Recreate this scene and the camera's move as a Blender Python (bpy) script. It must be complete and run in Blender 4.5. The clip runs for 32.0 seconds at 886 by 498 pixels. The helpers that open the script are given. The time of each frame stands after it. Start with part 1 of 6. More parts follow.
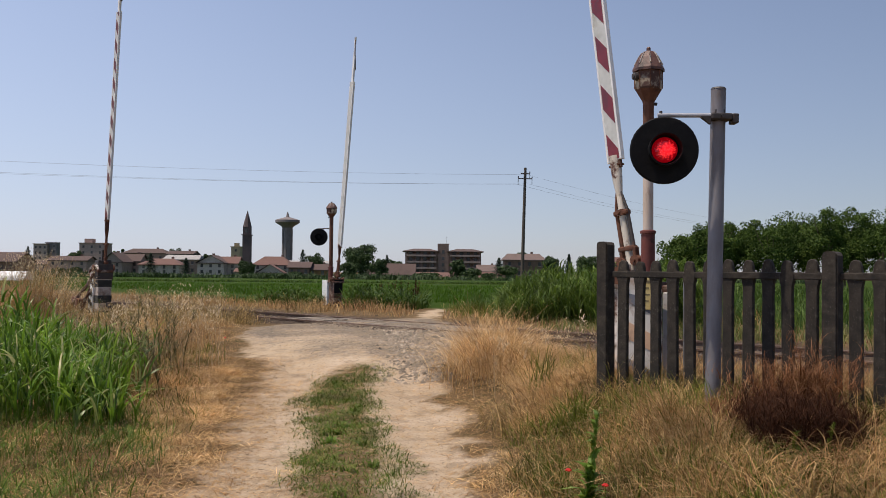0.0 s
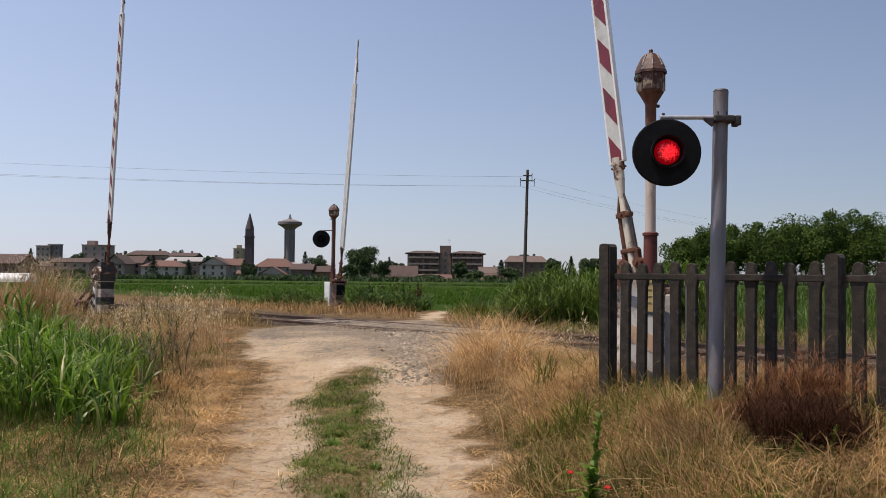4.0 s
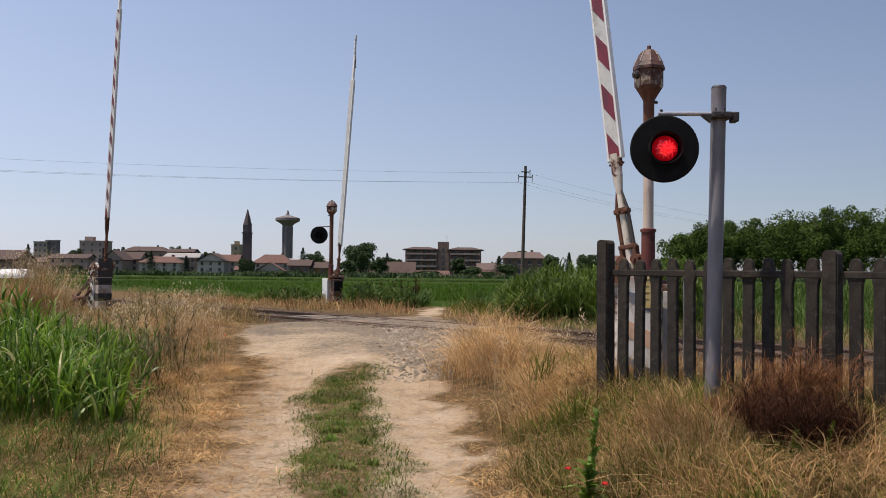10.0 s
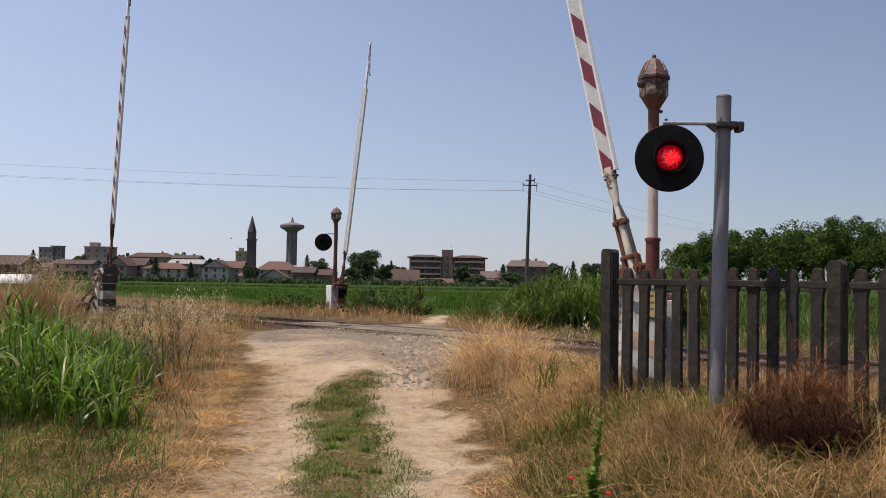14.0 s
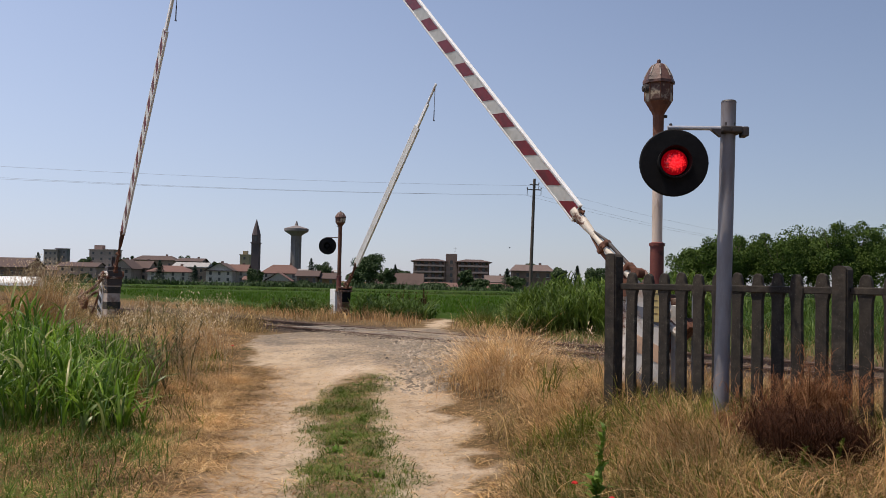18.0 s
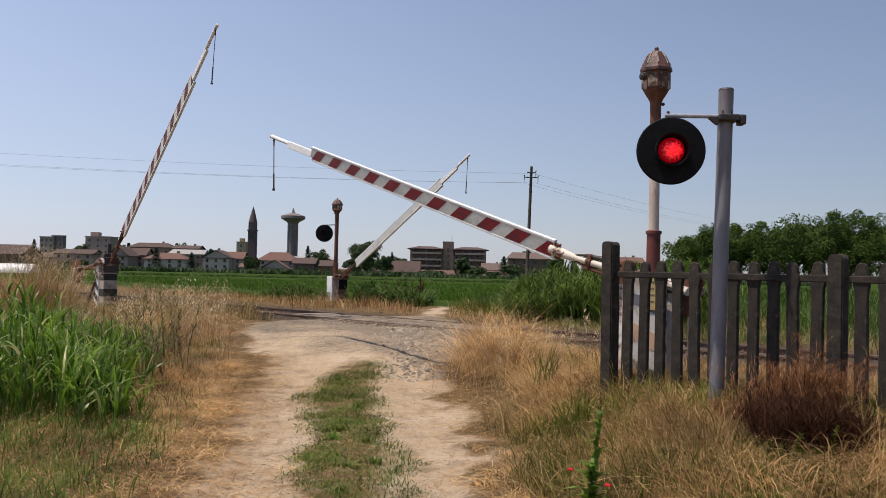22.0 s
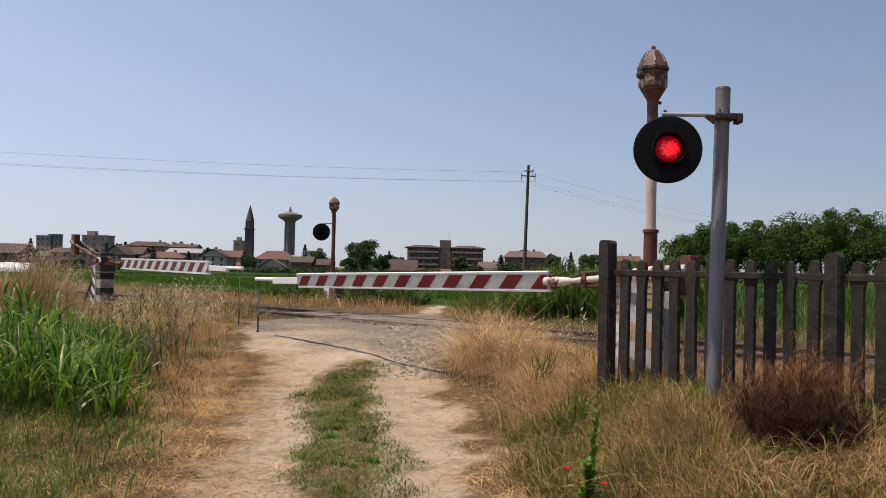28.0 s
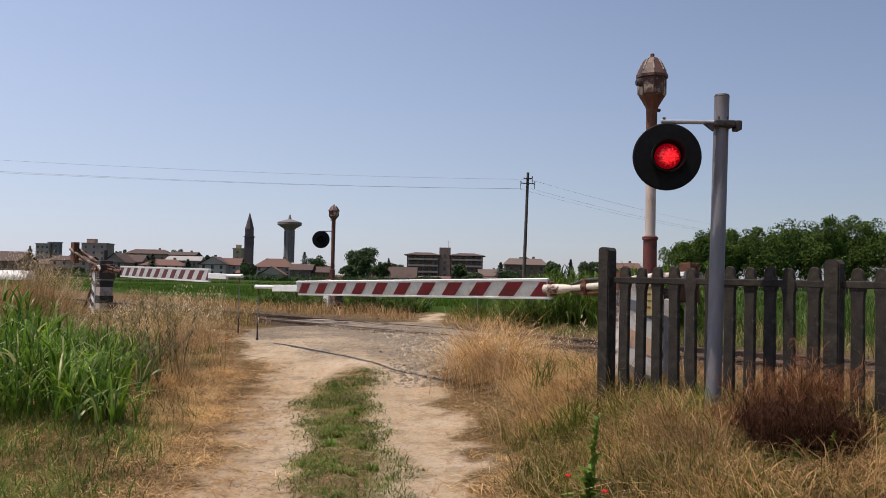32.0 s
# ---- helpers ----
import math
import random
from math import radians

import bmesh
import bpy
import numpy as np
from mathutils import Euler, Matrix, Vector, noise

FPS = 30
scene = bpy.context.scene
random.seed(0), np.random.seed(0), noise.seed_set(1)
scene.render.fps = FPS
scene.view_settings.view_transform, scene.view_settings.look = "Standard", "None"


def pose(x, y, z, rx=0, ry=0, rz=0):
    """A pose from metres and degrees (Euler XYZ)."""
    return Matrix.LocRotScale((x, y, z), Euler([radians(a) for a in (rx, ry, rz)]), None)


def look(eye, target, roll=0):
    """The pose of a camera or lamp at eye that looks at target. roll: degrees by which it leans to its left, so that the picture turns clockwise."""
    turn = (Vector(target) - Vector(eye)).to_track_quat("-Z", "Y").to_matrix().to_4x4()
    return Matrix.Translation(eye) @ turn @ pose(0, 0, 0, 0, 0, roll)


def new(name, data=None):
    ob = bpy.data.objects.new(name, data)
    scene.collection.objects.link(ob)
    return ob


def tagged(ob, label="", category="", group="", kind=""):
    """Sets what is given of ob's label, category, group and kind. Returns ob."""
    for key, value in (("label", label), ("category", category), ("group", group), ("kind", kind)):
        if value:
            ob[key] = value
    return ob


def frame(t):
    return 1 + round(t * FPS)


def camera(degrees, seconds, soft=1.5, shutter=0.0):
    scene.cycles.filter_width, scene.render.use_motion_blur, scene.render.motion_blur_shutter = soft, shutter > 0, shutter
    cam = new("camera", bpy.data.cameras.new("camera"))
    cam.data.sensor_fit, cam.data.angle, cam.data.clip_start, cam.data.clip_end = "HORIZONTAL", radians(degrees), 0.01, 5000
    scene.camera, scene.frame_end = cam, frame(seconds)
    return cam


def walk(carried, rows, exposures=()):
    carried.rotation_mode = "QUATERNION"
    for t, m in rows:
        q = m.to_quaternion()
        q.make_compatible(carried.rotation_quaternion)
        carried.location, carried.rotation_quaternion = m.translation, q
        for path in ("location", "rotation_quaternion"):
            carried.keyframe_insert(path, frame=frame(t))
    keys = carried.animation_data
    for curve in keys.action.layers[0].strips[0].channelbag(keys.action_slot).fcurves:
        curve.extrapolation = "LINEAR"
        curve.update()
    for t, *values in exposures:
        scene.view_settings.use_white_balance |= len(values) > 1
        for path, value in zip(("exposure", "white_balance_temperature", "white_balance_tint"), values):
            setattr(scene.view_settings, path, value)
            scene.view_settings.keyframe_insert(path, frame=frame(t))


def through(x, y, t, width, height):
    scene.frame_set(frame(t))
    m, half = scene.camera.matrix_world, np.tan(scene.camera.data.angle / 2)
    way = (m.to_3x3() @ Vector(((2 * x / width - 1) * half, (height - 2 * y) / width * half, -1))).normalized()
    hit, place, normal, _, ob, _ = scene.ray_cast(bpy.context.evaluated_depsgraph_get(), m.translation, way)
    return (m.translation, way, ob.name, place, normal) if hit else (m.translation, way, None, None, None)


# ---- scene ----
EXPOSURE, KELVIN, TINT = -0.05, 6500, 16
# The camera stands on the track and is held by hand: it only turns a little.
EYE = Vector((0, 0, 1.55))
cam = camera(55.82, 32.0, soft=0.8)


def aim(turn, tilt, lean):
    a, e = radians(turn), radians(tilt)
    return look(EYE, EYE + Vector((math.sin(a) * math.cos(e), math.cos(a) * math.cos(e), math.sin(e))), lean)


walk(cam, [(t, aim(a, e, r)) for t, a, e, r in (
    (0, 0.182, 1.637, 0.556), (0.5, 0.062, 1.559, 0.475), (1, -0.053, 1.528, 0.409), (1.5, -0.001, 1.733, 0.357),
    (2, 0.062, 1.745, 0.496), (2.5, 0.051, 1.626, 0.32), (3, 0.064, 1.586, 0.533), (3.5, 0.056, 1.696, 0.551),
    (5.5, -0.084, 1.885, 0.717), (6, -0.018, 2.193, 0.739), (6.5, -0.219, 2.148, 0.778), (7, -0.156, 2.085, 0.903),
    (7.5, -0.139, 2.047, 1.098), (8, 0.022, 1.959, 0.705), (8.5, 0.001, 2.097, 0.817), (9, 0.003, 1.779, 0.737),
    (9.5, 0.066, 1.542, 0.74), (10, 0.174, 1.515, 0.615), (10.5, -0.03, 1.598, 0.373), (11, -0.123, 1.772, 0.684),
    (11.5, -0.176, 1.999, 0.77), (12, -0.236, 1.807, 0.811), (12.5, -0.164, 1.661, 0.758), (13, -0.133, 1.59, 0.818),
    (13.5, -0.202, 1.914, 0.834), (14, -0.118, 2.051, 0.964), (14.5, -0.093, 1.891, 0.945),
    (16.5, -0.467, 1.837, 1.067), (17, -0.456, 2.048, 0.983), (17.5, -0.369, 2.291, 1.004), (18, -0.399, 2.323, 1.191),
    (18.5, -0.338, 1.883, 1.132), (19, -0.448, 1.947, 1.115), (19.5, -0.34, 2.071, 1.226), (20, -0.4, 2.064, 1.142),
    (20.5, -0.338, 2.009, 1.139), (21, -0.22, 1.781, 1.203), (21.5, -0.148, 1.466, 0.991), (22, -0.163, 1.481, 1.281),
    (22.5, -0.093, 1.546, 1.307), (23, -0.168, 1.442, 1.364), (23.5, -0.002, 1.495, 1.294), (24, -0.015, 1.676, 1.396),
    (24.5, -0.1, 1.608, 1.282), (25, -0.01, 1.627, 1.338), (25.5, -0.021, 1.513, 1.389), (27.5, 0.018, 1.218, 1.394),
    (28, 0.035, 1.393, 1.247), (28.5, 0.087, 1.548, 1.2), (29, 0.177, 1.542, 1.325), (29.5, 0.274, 1.525, 1.137),
    (30, 0.116, 1.75, 1.163), (30.5, 0.022, 1.735, 1.207), (31, 0.048, 1.62, 1.093), (31.5, 0.09, 1.617, 1.184),
    (32, 0.054, 1.901, 1.175),
)], ((0, EXPOSURE, KELVIN, TINT), (32, EXPOSURE, KELVIN, TINT)))

# Light: a high summer sun, a little to the side, and a clear hazy sky.
SUN = Vector((-0.33, -0.06, 0.94)).normalized()
world = bpy.data.worlds.new("sky")
scene.world = world
world.use_nodes = True
wn = world.node_tree
sky = wn.nodes.new("ShaderNodeTexSky")
sky.sky_type, sky.sun_disc = "NISHITA", False
sky.sun_elevation = math.asin(SUN.z)
sky.sun_rotation = math.atan2(SUN.x, SUN.y)
sky.altitude, sky.air_density, sky.dust_density, sky.ozone_density = 100, 1.08, 0.5, 4.5
haze = wn.nodes.new("ShaderNodeMix")
haze.data_type = "RGBA"
up = wn.nodes.new("ShaderNodeTexCoord")
split = wn.nodes.new("ShaderNodeSeparateXYZ")
wn.links.new(up.outputs["Generated"], split.inputs[0])
fade = wn.nodes.new("ShaderNodeMapRange")
for key, value in (("From Min", 0.05), ("From Max", 0.75), ("To Min", 0.58), ("To Max", 0.0)):
    fade.inputs[key].default_value = value
wn.links.new(split.outputs[2], fade.inputs["Value"])
side = wn.nodes.new("ShaderNodeMath")
side.operation, side.use_clamp = "MULTIPLY_ADD", True
side.inputs[1].default_value = -0.2
wn.links.new(split.outputs[0], side.inputs[0])
wn.links.new(fade.outputs[0], side.inputs[2])
wn.links.new(side.outputs[0], haze.inputs[0])
haze.inputs[7].default_value = (4.2, 4.7, 5.75, 1)
wn.links.new(sky.outputs[0], haze.inputs[6])
wn.links.new(haze.outputs[2], wn.nodes["Background"].inputs[0])
glow = wn.nodes.new("ShaderNodeMath")
glow.operation = "MULTIPLY_ADD"
glow.inputs[1].default_value, glow.inputs[2].default_value = -0.046, 0.1195
wn.links.new(split.outputs[0], glow.inputs[0])
wn.links.new(glow.outputs[0], wn.nodes["Background"].inputs[1])
lamp = bpy.data.lights.new("sun", "SUN")
lamp.energy, lamp.angle, lamp.color = 5.0, radians(0.55), (1.0, 0.9, 0.74)
sun = new("sun", lamp)
sun.matrix_world = look(SUN * 60, (0, 0, 0))


# Materials
def nodes_of(name):
    m = bpy.data.materials.new(name)
    m.use_nodes = True
    return m, m.node_tree, m.node_tree.nodes["Principled BSDF"]


def node(nt, kind, **values):
    n = nt.nodes.new(kind)
    for key, value in values.items():
        n.inputs[key.replace("_", " ")].default_value = value
    return n


def ramp(nt, fac, low, high):
    n = nt.nodes.new("ShaderNodeMapRange")
    n.inputs["From Min"].default_value, n.inputs["From Max"].default_value = low, high
    nt.links.new(fac, n.inputs["Value"])
    return n.outputs[0]


def mix(nt, fac, a, b):
    n = nt.nodes.new("ShaderNodeMix")
    n.data_type = "RGBA"
    for value, socket in ((fac, n.inputs[0]), (a, n.inputs[6]), (b, n.inputs[7])):
        if isinstance(value, bpy.types.NodeSocket):
            nt.links.new(value, socket)
        elif isinstance(value, (int, float)):
            socket.default_value = value
        else:
            socket.default_value = (*value, 1)
    return n.outputs[2]


def noise_of(nt, scale, detail=6, rough=0.6, where="Object", stretch=None):
    tc = nt.nodes.new("ShaderNodeTexCoord")
    out = tc.outputs[where]
    if stretch:
        mp = nt.nodes.new("ShaderNodeMapping")
        mp.inputs["Scale"].default_value = stretch
        nt.links.new(out, mp.inputs[0])
        out = mp.outputs[0]
    n = node(nt, "ShaderNodeTexNoise", Scale=scale, Detail=detail, Roughness=rough)
    nt.links.new(out, n.inputs["Vector"])
    return n.outputs["Fac"]


def bump_to(nt, bsdf, height, strength, distance=0.01):
    b = node(nt, "ShaderNodeBump", Strength=strength, Distance=distance)
    nt.links.new(height, b.inputs["Height"])
    nt.links.new(b.outputs[0], bsdf.inputs["Normal"])


def surface(name, a, b, scale=6.0, rough=0.8, metal=0.0, stain=None, stain_scale=1.5, stain_low=0.55, stain_high=0.65,
            bump=0.3, bump_scale=None, stretch=None, random=0.0, depth=0.01, lichen=None):
    """Two tones in fine grain, stains of a third tone on a larger scale, and fine relief."""
    m, nt, bsdf = nodes_of(name)
    grain = noise_of(nt, scale, stretch=stretch)
    colour = mix(nt, ramp(nt, grain, 0.35, 0.65), a, b)
    if stain:
        patches = noise_of(nt, stain_scale, 8, 0.65, stretch=stretch)
        colour = mix(nt, ramp(nt, patches, stain_low, stain_high), colour, stain)
    if lichen:
        colour = mix(nt, ramp(nt, noise_of(nt, 150, 3, 0.5), 0.68, 0.74), colour, lichen)
        colour = mix(nt, ramp(nt, noise_of(nt, 9, 6, 0.7), 0.6, 0.72), colour, tuple(v * 0.5 for v in lichen))
    if random:
        info = nt.nodes.new("ShaderNodeObjectInfo")
        hsv = nt.nodes.new("ShaderNodeHueSaturation")
        nt.links.new(ramp(nt, info.outputs["Random"], 0, 1), hsv.inputs["Value"])
        rng = [n for n in nt.nodes if n.bl_idname == "ShaderNodeMapRange"][-1]
        rng.inputs["To Min"].default_value, rng.inputs["To Max"].default_value = 1 - random, 1 + random
        nt.links.new(colour, hsv.inputs["Color"])
        colour = hsv.outputs[0]
    nt.links.new(colour, bsdf.inputs["Base Color"])
    bsdf.inputs["Roughness"].default_value, bsdf.inputs["Metallic"].default_value = rough, metal
    if bump:
        bump_to(nt, bsdf, noise_of(nt, bump_scale or scale * 4, 4), bump, depth)
    return m


def leafy(name, tones, rough=0.55, through=0.25, gloss=0.35):
    """Blades and leaves: a tone for each, by chance, with some light passing through."""
    m, nt, bsdf = nodes_of(name)
    geo = nt.nodes.new("ShaderNodeNewGeometry")
    cr = nt.nodes.new("ShaderNodeValToRGB")
    while len(cr.color_ramp.elements) < len(tones):
        cr.color_ramp.elements.new(0.5)
    for i, (e, c) in enumerate(zip(cr.color_ramp.elements, tones)):
        e.position, e.color = i / (len(tones) - 1), (*c, 1)
    nt.links.new(geo.outputs["Random Per Island"], cr.inputs[0])
    patch = noise_of(nt, 1.5, 4)
    hsv = nt.nodes.new("ShaderNodeHueSaturation")
    r = ramp(nt, patch, 0.3, 0.7)
    nt.nodes[-1].inputs["To Min"].default_value, nt.nodes[-1].inputs["To Max"].default_value = 0.55, 1.4
    nt.links.new(r, hsv.inputs["Value"])
    nt.links.new(cr.outputs[0], hsv.inputs["Color"])
    nt.links.new(hsv.outputs[0], bsdf.inputs["Base Color"])
    bsdf.inputs["Roughness"].default_value = rough
    bsdf.inputs["Specular IOR Level"].default_value = gloss
    tr = nt.nodes.new("ShaderNodeBsdfTranslucent")
    nt.links.new(hsv.outputs[0], tr.inputs[0])
    ms = nt.nodes.new("ShaderNodeMixShader")
    ms.inputs[0].default_value = through
    nt.links.new(bsdf.outputs[0], ms.inputs[1])
    nt.links.new(tr.outputs[0], ms.inputs[2])
    nt.links.new(ms.outputs[0], nt.nodes["Material Output"].inputs[0])
    return m


RUST, DARK_RUST = (0.105, 0.04, 0.021), (0.04, 0.019, 0.012)
white_paint = surface("white_paint", (0.72, 0.72, 0.69), (0.8, 0.8, 0.77), 9, 0.45, stain=(0.5, 0.47, 0.4), stain_scale=3, stain_low=0.6, stain_high=0.8, bump=0.05)
grey_white = surface("reflective_white", (0.5, 0.51, 0.47), (0.58, 0.59, 0.55), 14, 0.5, stain=(0.42, 0.42, 0.37), stain_scale=2, bump=0.04)
red_film = surface("red_film", (0.15, 0.009, 0.017), (0.2, 0.013, 0.024), 10, 0.4, stain=(0.12, 0.014, 0.02), stain_scale=3, bump=0.04)
# A darker, browner red for the left arm's stripes.
brown_film = surface("brownish_red_film", (0.1, 0.02, 0.02), (0.14, 0.026, 0.026), 10, 0.6, stain=(0.07, 0.025, 0.022), stain_scale=3, bump=0.04)
rusty_white = surface("rusty_white_paint", (0.62, 0.57, 0.5), (0.7, 0.66, 0.6), 8, 0.6, stain=RUST, stain_scale=4.5, stain_low=0.46, stain_high=0.58, bump=0.25)
mast_paint = surface("faded_mast_paint", (0.5, 0.4, 0.32), (0.58, 0.48, 0.4), 6, 0.65, stain=(0.2, 0.09, 0.05), stain_scale=5, stain_low=0.55, stain_high=0.7, bump=0.25, stretch=(1, 1, 0.35))
dirty_paint = surface("dirty_housing_paint", (0.36, 0.3, 0.25), (0.46, 0.4, 0.34), 7, 0.7, stain=(0.16, 0.085, 0.05), stain_scale=4, stain_low=0.5, stain_high=0.66, bump=0.2)
worn_black = surface("worn_black_paint", (0.018, 0.018, 0.014), (0.035, 0.032, 0.025), 10, 0.75, stain=(0.08, 0.055, 0.035), stain_scale=4, bump=0.15)
very_rusty = surface("flaking_paint", (0.26, 0.2, 0.15), (0.36, 0.29, 0.23), 10, 0.75, stain=(0.09, 0.04, 0.025), stain_scale=6, stain_low=0.4, stain_high=0.5, bump=0.4)
cream_paint = surface("cream_paint", (0.56, 0.5, 0.4), (0.66, 0.6, 0.5), 8, 0.55, stain=RUST, stain_scale=5, stain_low=0.56, stain_high=0.64, bump=0.15)
rust = surface("rust", RUST, (0.15, 0.06, 0.03), 18, 0.85, stain=DARK_RUST, stain_scale=5, bump=0.4)
red_oxide = surface("red_oxide", (0.11, 0.026, 0.019), (0.15, 0.038, 0.026), 9, 0.7, stain=DARK_RUST, stain_scale=5, bump=0.25)
dark_iron = surface("dark_iron", (0.03, 0.026, 0.024), (0.055, 0.042, 0.036), 20, 0.6, stain=(0.1, 0.045, 0.025), stain_scale=6, bump=0.3)
black_paint = surface("black_paint", (0.004, 0.004, 0.0044), (0.007, 0.007, 0.0074), 14, 0.7, stain=(0.01, 0.0095, 0.009), stain_scale=5, bump=0.1)
galvanised = surface("galvanised_steel", (0.16, 0.165, 0.185), (0.22, 0.225, 0.245), 7, 0.5, 0.3, stain=(0.16, 0.14, 0.14), stain_scale=4, bump=0.06, stretch=(1, 1, 0.25))
concrete = surface("old_concrete", (0.021, 0.0165, 0.0115), (0.048, 0.038, 0.0275), 22, 0.92, stain=(0.0115, 0.0095, 0.0075), stain_scale=5, stain_low=0.45, stain_high=0.62, bump=0.35, bump_scale=55, random=0.15, depth=0.004, lichen=(0.17, 0.15, 0.12))
asphalt = surface("worn_asphalt", (0.1, 0.085, 0.068), (0.24, 0.2, 0.158), 16, 0.97, stain=(0.33, 0.265, 0.19), stain_scale=1.6, stain_low=0.48, stain_high=0.6, bump=1.0, bump_scale=60, depth=0.02)
sleeper_wood = surface("tarred_wood", (0.05, 0.038, 0.03), (0.095, 0.072, 0.055), 5, 0.9, stain=(0.13, 0.105, 0.08), stain_scale=4, bump=0.6, stretch=(1, 12, 12), random=0.2)
rail_steel = surface("rusty_rail", (0.1, 0.06, 0.042), (0.16, 0.1, 0.07), 25, 0.7, 0.3, stain=(0.2, 0.15, 0.11), stain_scale=8, bump=0.3)
brass_sign = surface("yellow_sign", (0.38, 0.3, 0.12), (0.45, 0.36, 0.16), 8, 0.6, stain=(0.25, 0.2, 0.1), stain_scale=5, bump=0.05)
letter = surface("sign_letters", (0.12, 0.1, 0.05), (0.15, 0.12, 0.06), 8, 0.7, bump=0)
grey_box = surface("grey_cabinet_paint", (0.42, 0.41, 0.4), (0.5, 0.49, 0.47), 7, 0.6, stain=(0.3, 0.24, 0.2), stain_scale=4, bump=0.1)

post_steel = surface("weathered_post_steel", (0.165, 0.16, 0.17), (0.235, 0.228, 0.24), 9, 0.55, 0.2, stain=(0.14, 0.112, 0.1), stain_scale=4, stain_low=0.46, stain_high=0.62, bump=0.12, stretch=(1, 1, 0.22))
pale_steel = surface("pale_steel", (0.38, 0.385, 0.4), (0.5, 0.505, 0.52), 12, 0.45, 0.3, stain=(0.2, 0.16, 0.13), stain_scale=6, bump=0.08)
bell_paint = surface("peeling_bell_paint", (0.34, 0.28, 0.19), (0.43, 0.36, 0.26), 9, 0.7, stain=(0.075, 0.032, 0.02), stain_scale=7, stain_low=0.43, stain_high=0.53, bump=0.35)
bell_iron = surface("weathered_bell_iron", (0.085, 0.034, 0.024), (0.13, 0.065, 0.048), 14, 0.6, stain=(0.035, 0.015, 0.011), stain_scale=6, stain_low=0.5, stain_high=0.62, bump=0.35)
rib_paint = surface("worn_rib_paint", (0.3, 0.27, 0.23), (0.42, 0.39, 0.35), 16, 0.7, stain=(0.09, 0.045, 0.03), stain_scale=9, bump=0.2)
for m in (black_paint,):
    m.node_tree.nodes["Principled BSDF"].inputs["Specular IOR Level"].default_value = 0.15


def glowing_lens():
    """A ribbed red lens, hottest in its middle, over a dim rim."""
    m, nt, bsdf = nodes_of("red_lamp_glass")
    tc = nt.nodes.new("ShaderNodeTexCoord")
    v = node(nt, "ShaderNodeTexVoronoi", Scale=62)
    nt.links.new(tc.outputs["Object"], v.inputs["Vector"])
    bsdf.inputs["Base Color"].default_value = (0.35, 0.004, 0.006, 1)
    bsdf.inputs["Roughness"].default_value = 0.15
    uv = nt.nodes.new("ShaderNodeUVMap")
    gap = nt.nodes.new("ShaderNodeVectorMath")
    gap.operation = "LENGTH"
    nt.links.new(uv.outputs[0], gap.inputs[0])
    edge = nt.nodes.new("ShaderNodeMath")
    edge.operation = "MULTIPLY_ADD"
    edge.inputs[1].default_value = 0.5
    nt.links.new(v.outputs["Distance"], edge.inputs[0])
    nt.links.new(gap.outputs["Value"], edge.inputs[2])
    hot = mix(nt, ramp(nt, v.outputs["Distance"], 0.15, 0.65), (1.0, 0.03, 0.03), (0.85, 0.004, 0.01))
    colour = mix(nt, ramp(nt, edge.outputs[0], 0.66, 1.12), hot, (0.13, 0.0, 0.002))
    nt.links.new(colour, bsdf.inputs["Emission Color"])
    bsdf.inputs["Emission Strength"].default_value = 1.15
    bump_to(nt, bsdf, v.outputs["Distance"], 0.4)
    return m


red_glass = glowing_lens()


# Building tools
def rng_of(seed):
    return np.random.default_rng(seed)


def part(name, bm, material, parent, label="", at=None, smooth=False):
    """One mesh object under a thing or a part."""
    me = bpy.data.meshes.new(name)
    bm.to_mesh(me)
    bm.free()
    me.materials.append(material)
    if smooth:
        for p in me.polygons:
            p.use_smooth = True
        me.set_sharp_from_angle(angle=radians(40))
    ob = new(name, me)
    ob.parent = parent
    if at:
        ob.matrix_basis = at
    if label:
        tagged(ob, label)
    return ob


def thing(name, label, category, m=None, group="", kind=""):
    ob = new(name)
    ob.empty_display_size = 0.2
    if m:
        ob.matrix_basis = m
    return tagged(ob, label, category, group, kind)


def box(bm, centre, size, bevel=0.0, turn=None):
    """A box, bevelled where asked."""
    made = bmesh.ops.create_cube(bm, size=1)["verts"]
    bmesh.ops.scale(bm, vec=size, verts=made)
    if bevel:
        edges = list({e for v in made for e in v.link_edges})
        out = bmesh.ops.bevel(bm, geom=edges, offset=bevel, segments=2, affect="EDGES", profile=0.5)
        made = list({v for f in out["faces"] for v in f.verts} | {v for v in made if v.is_valid})
    if turn:
        bmesh.ops.transform(bm, matrix=turn, verts=made)
    bmesh.ops.translate(bm, vec=centre, verts=made)
    return bm


def tube(bm, a, b, ra, rb=None, seg=14):
    """A round bar from a to b."""
    a, b = Vector(a), Vector(b)
    rb = ra if rb is None else rb
    q = (b - a).to_track_quat("Z", "Y").to_matrix()
    rings = []
    for p, r in ((a, ra), (b, rb)):
        rings.append([bm.verts.new(p + q @ Vector((r * math.cos(k), r * math.sin(k), 0)))
                      for k in (2 * math.pi * i / seg for i in range(seg))])
    for i in range(seg):
        bm.faces.new((rings[0][i], rings[0][(i + 1) % seg], rings[1][(i + 1) % seg], rings[1][i]))
    bm.faces.new(rings[0][::-1])
    bm.faces.new(rings[1])
    return bm


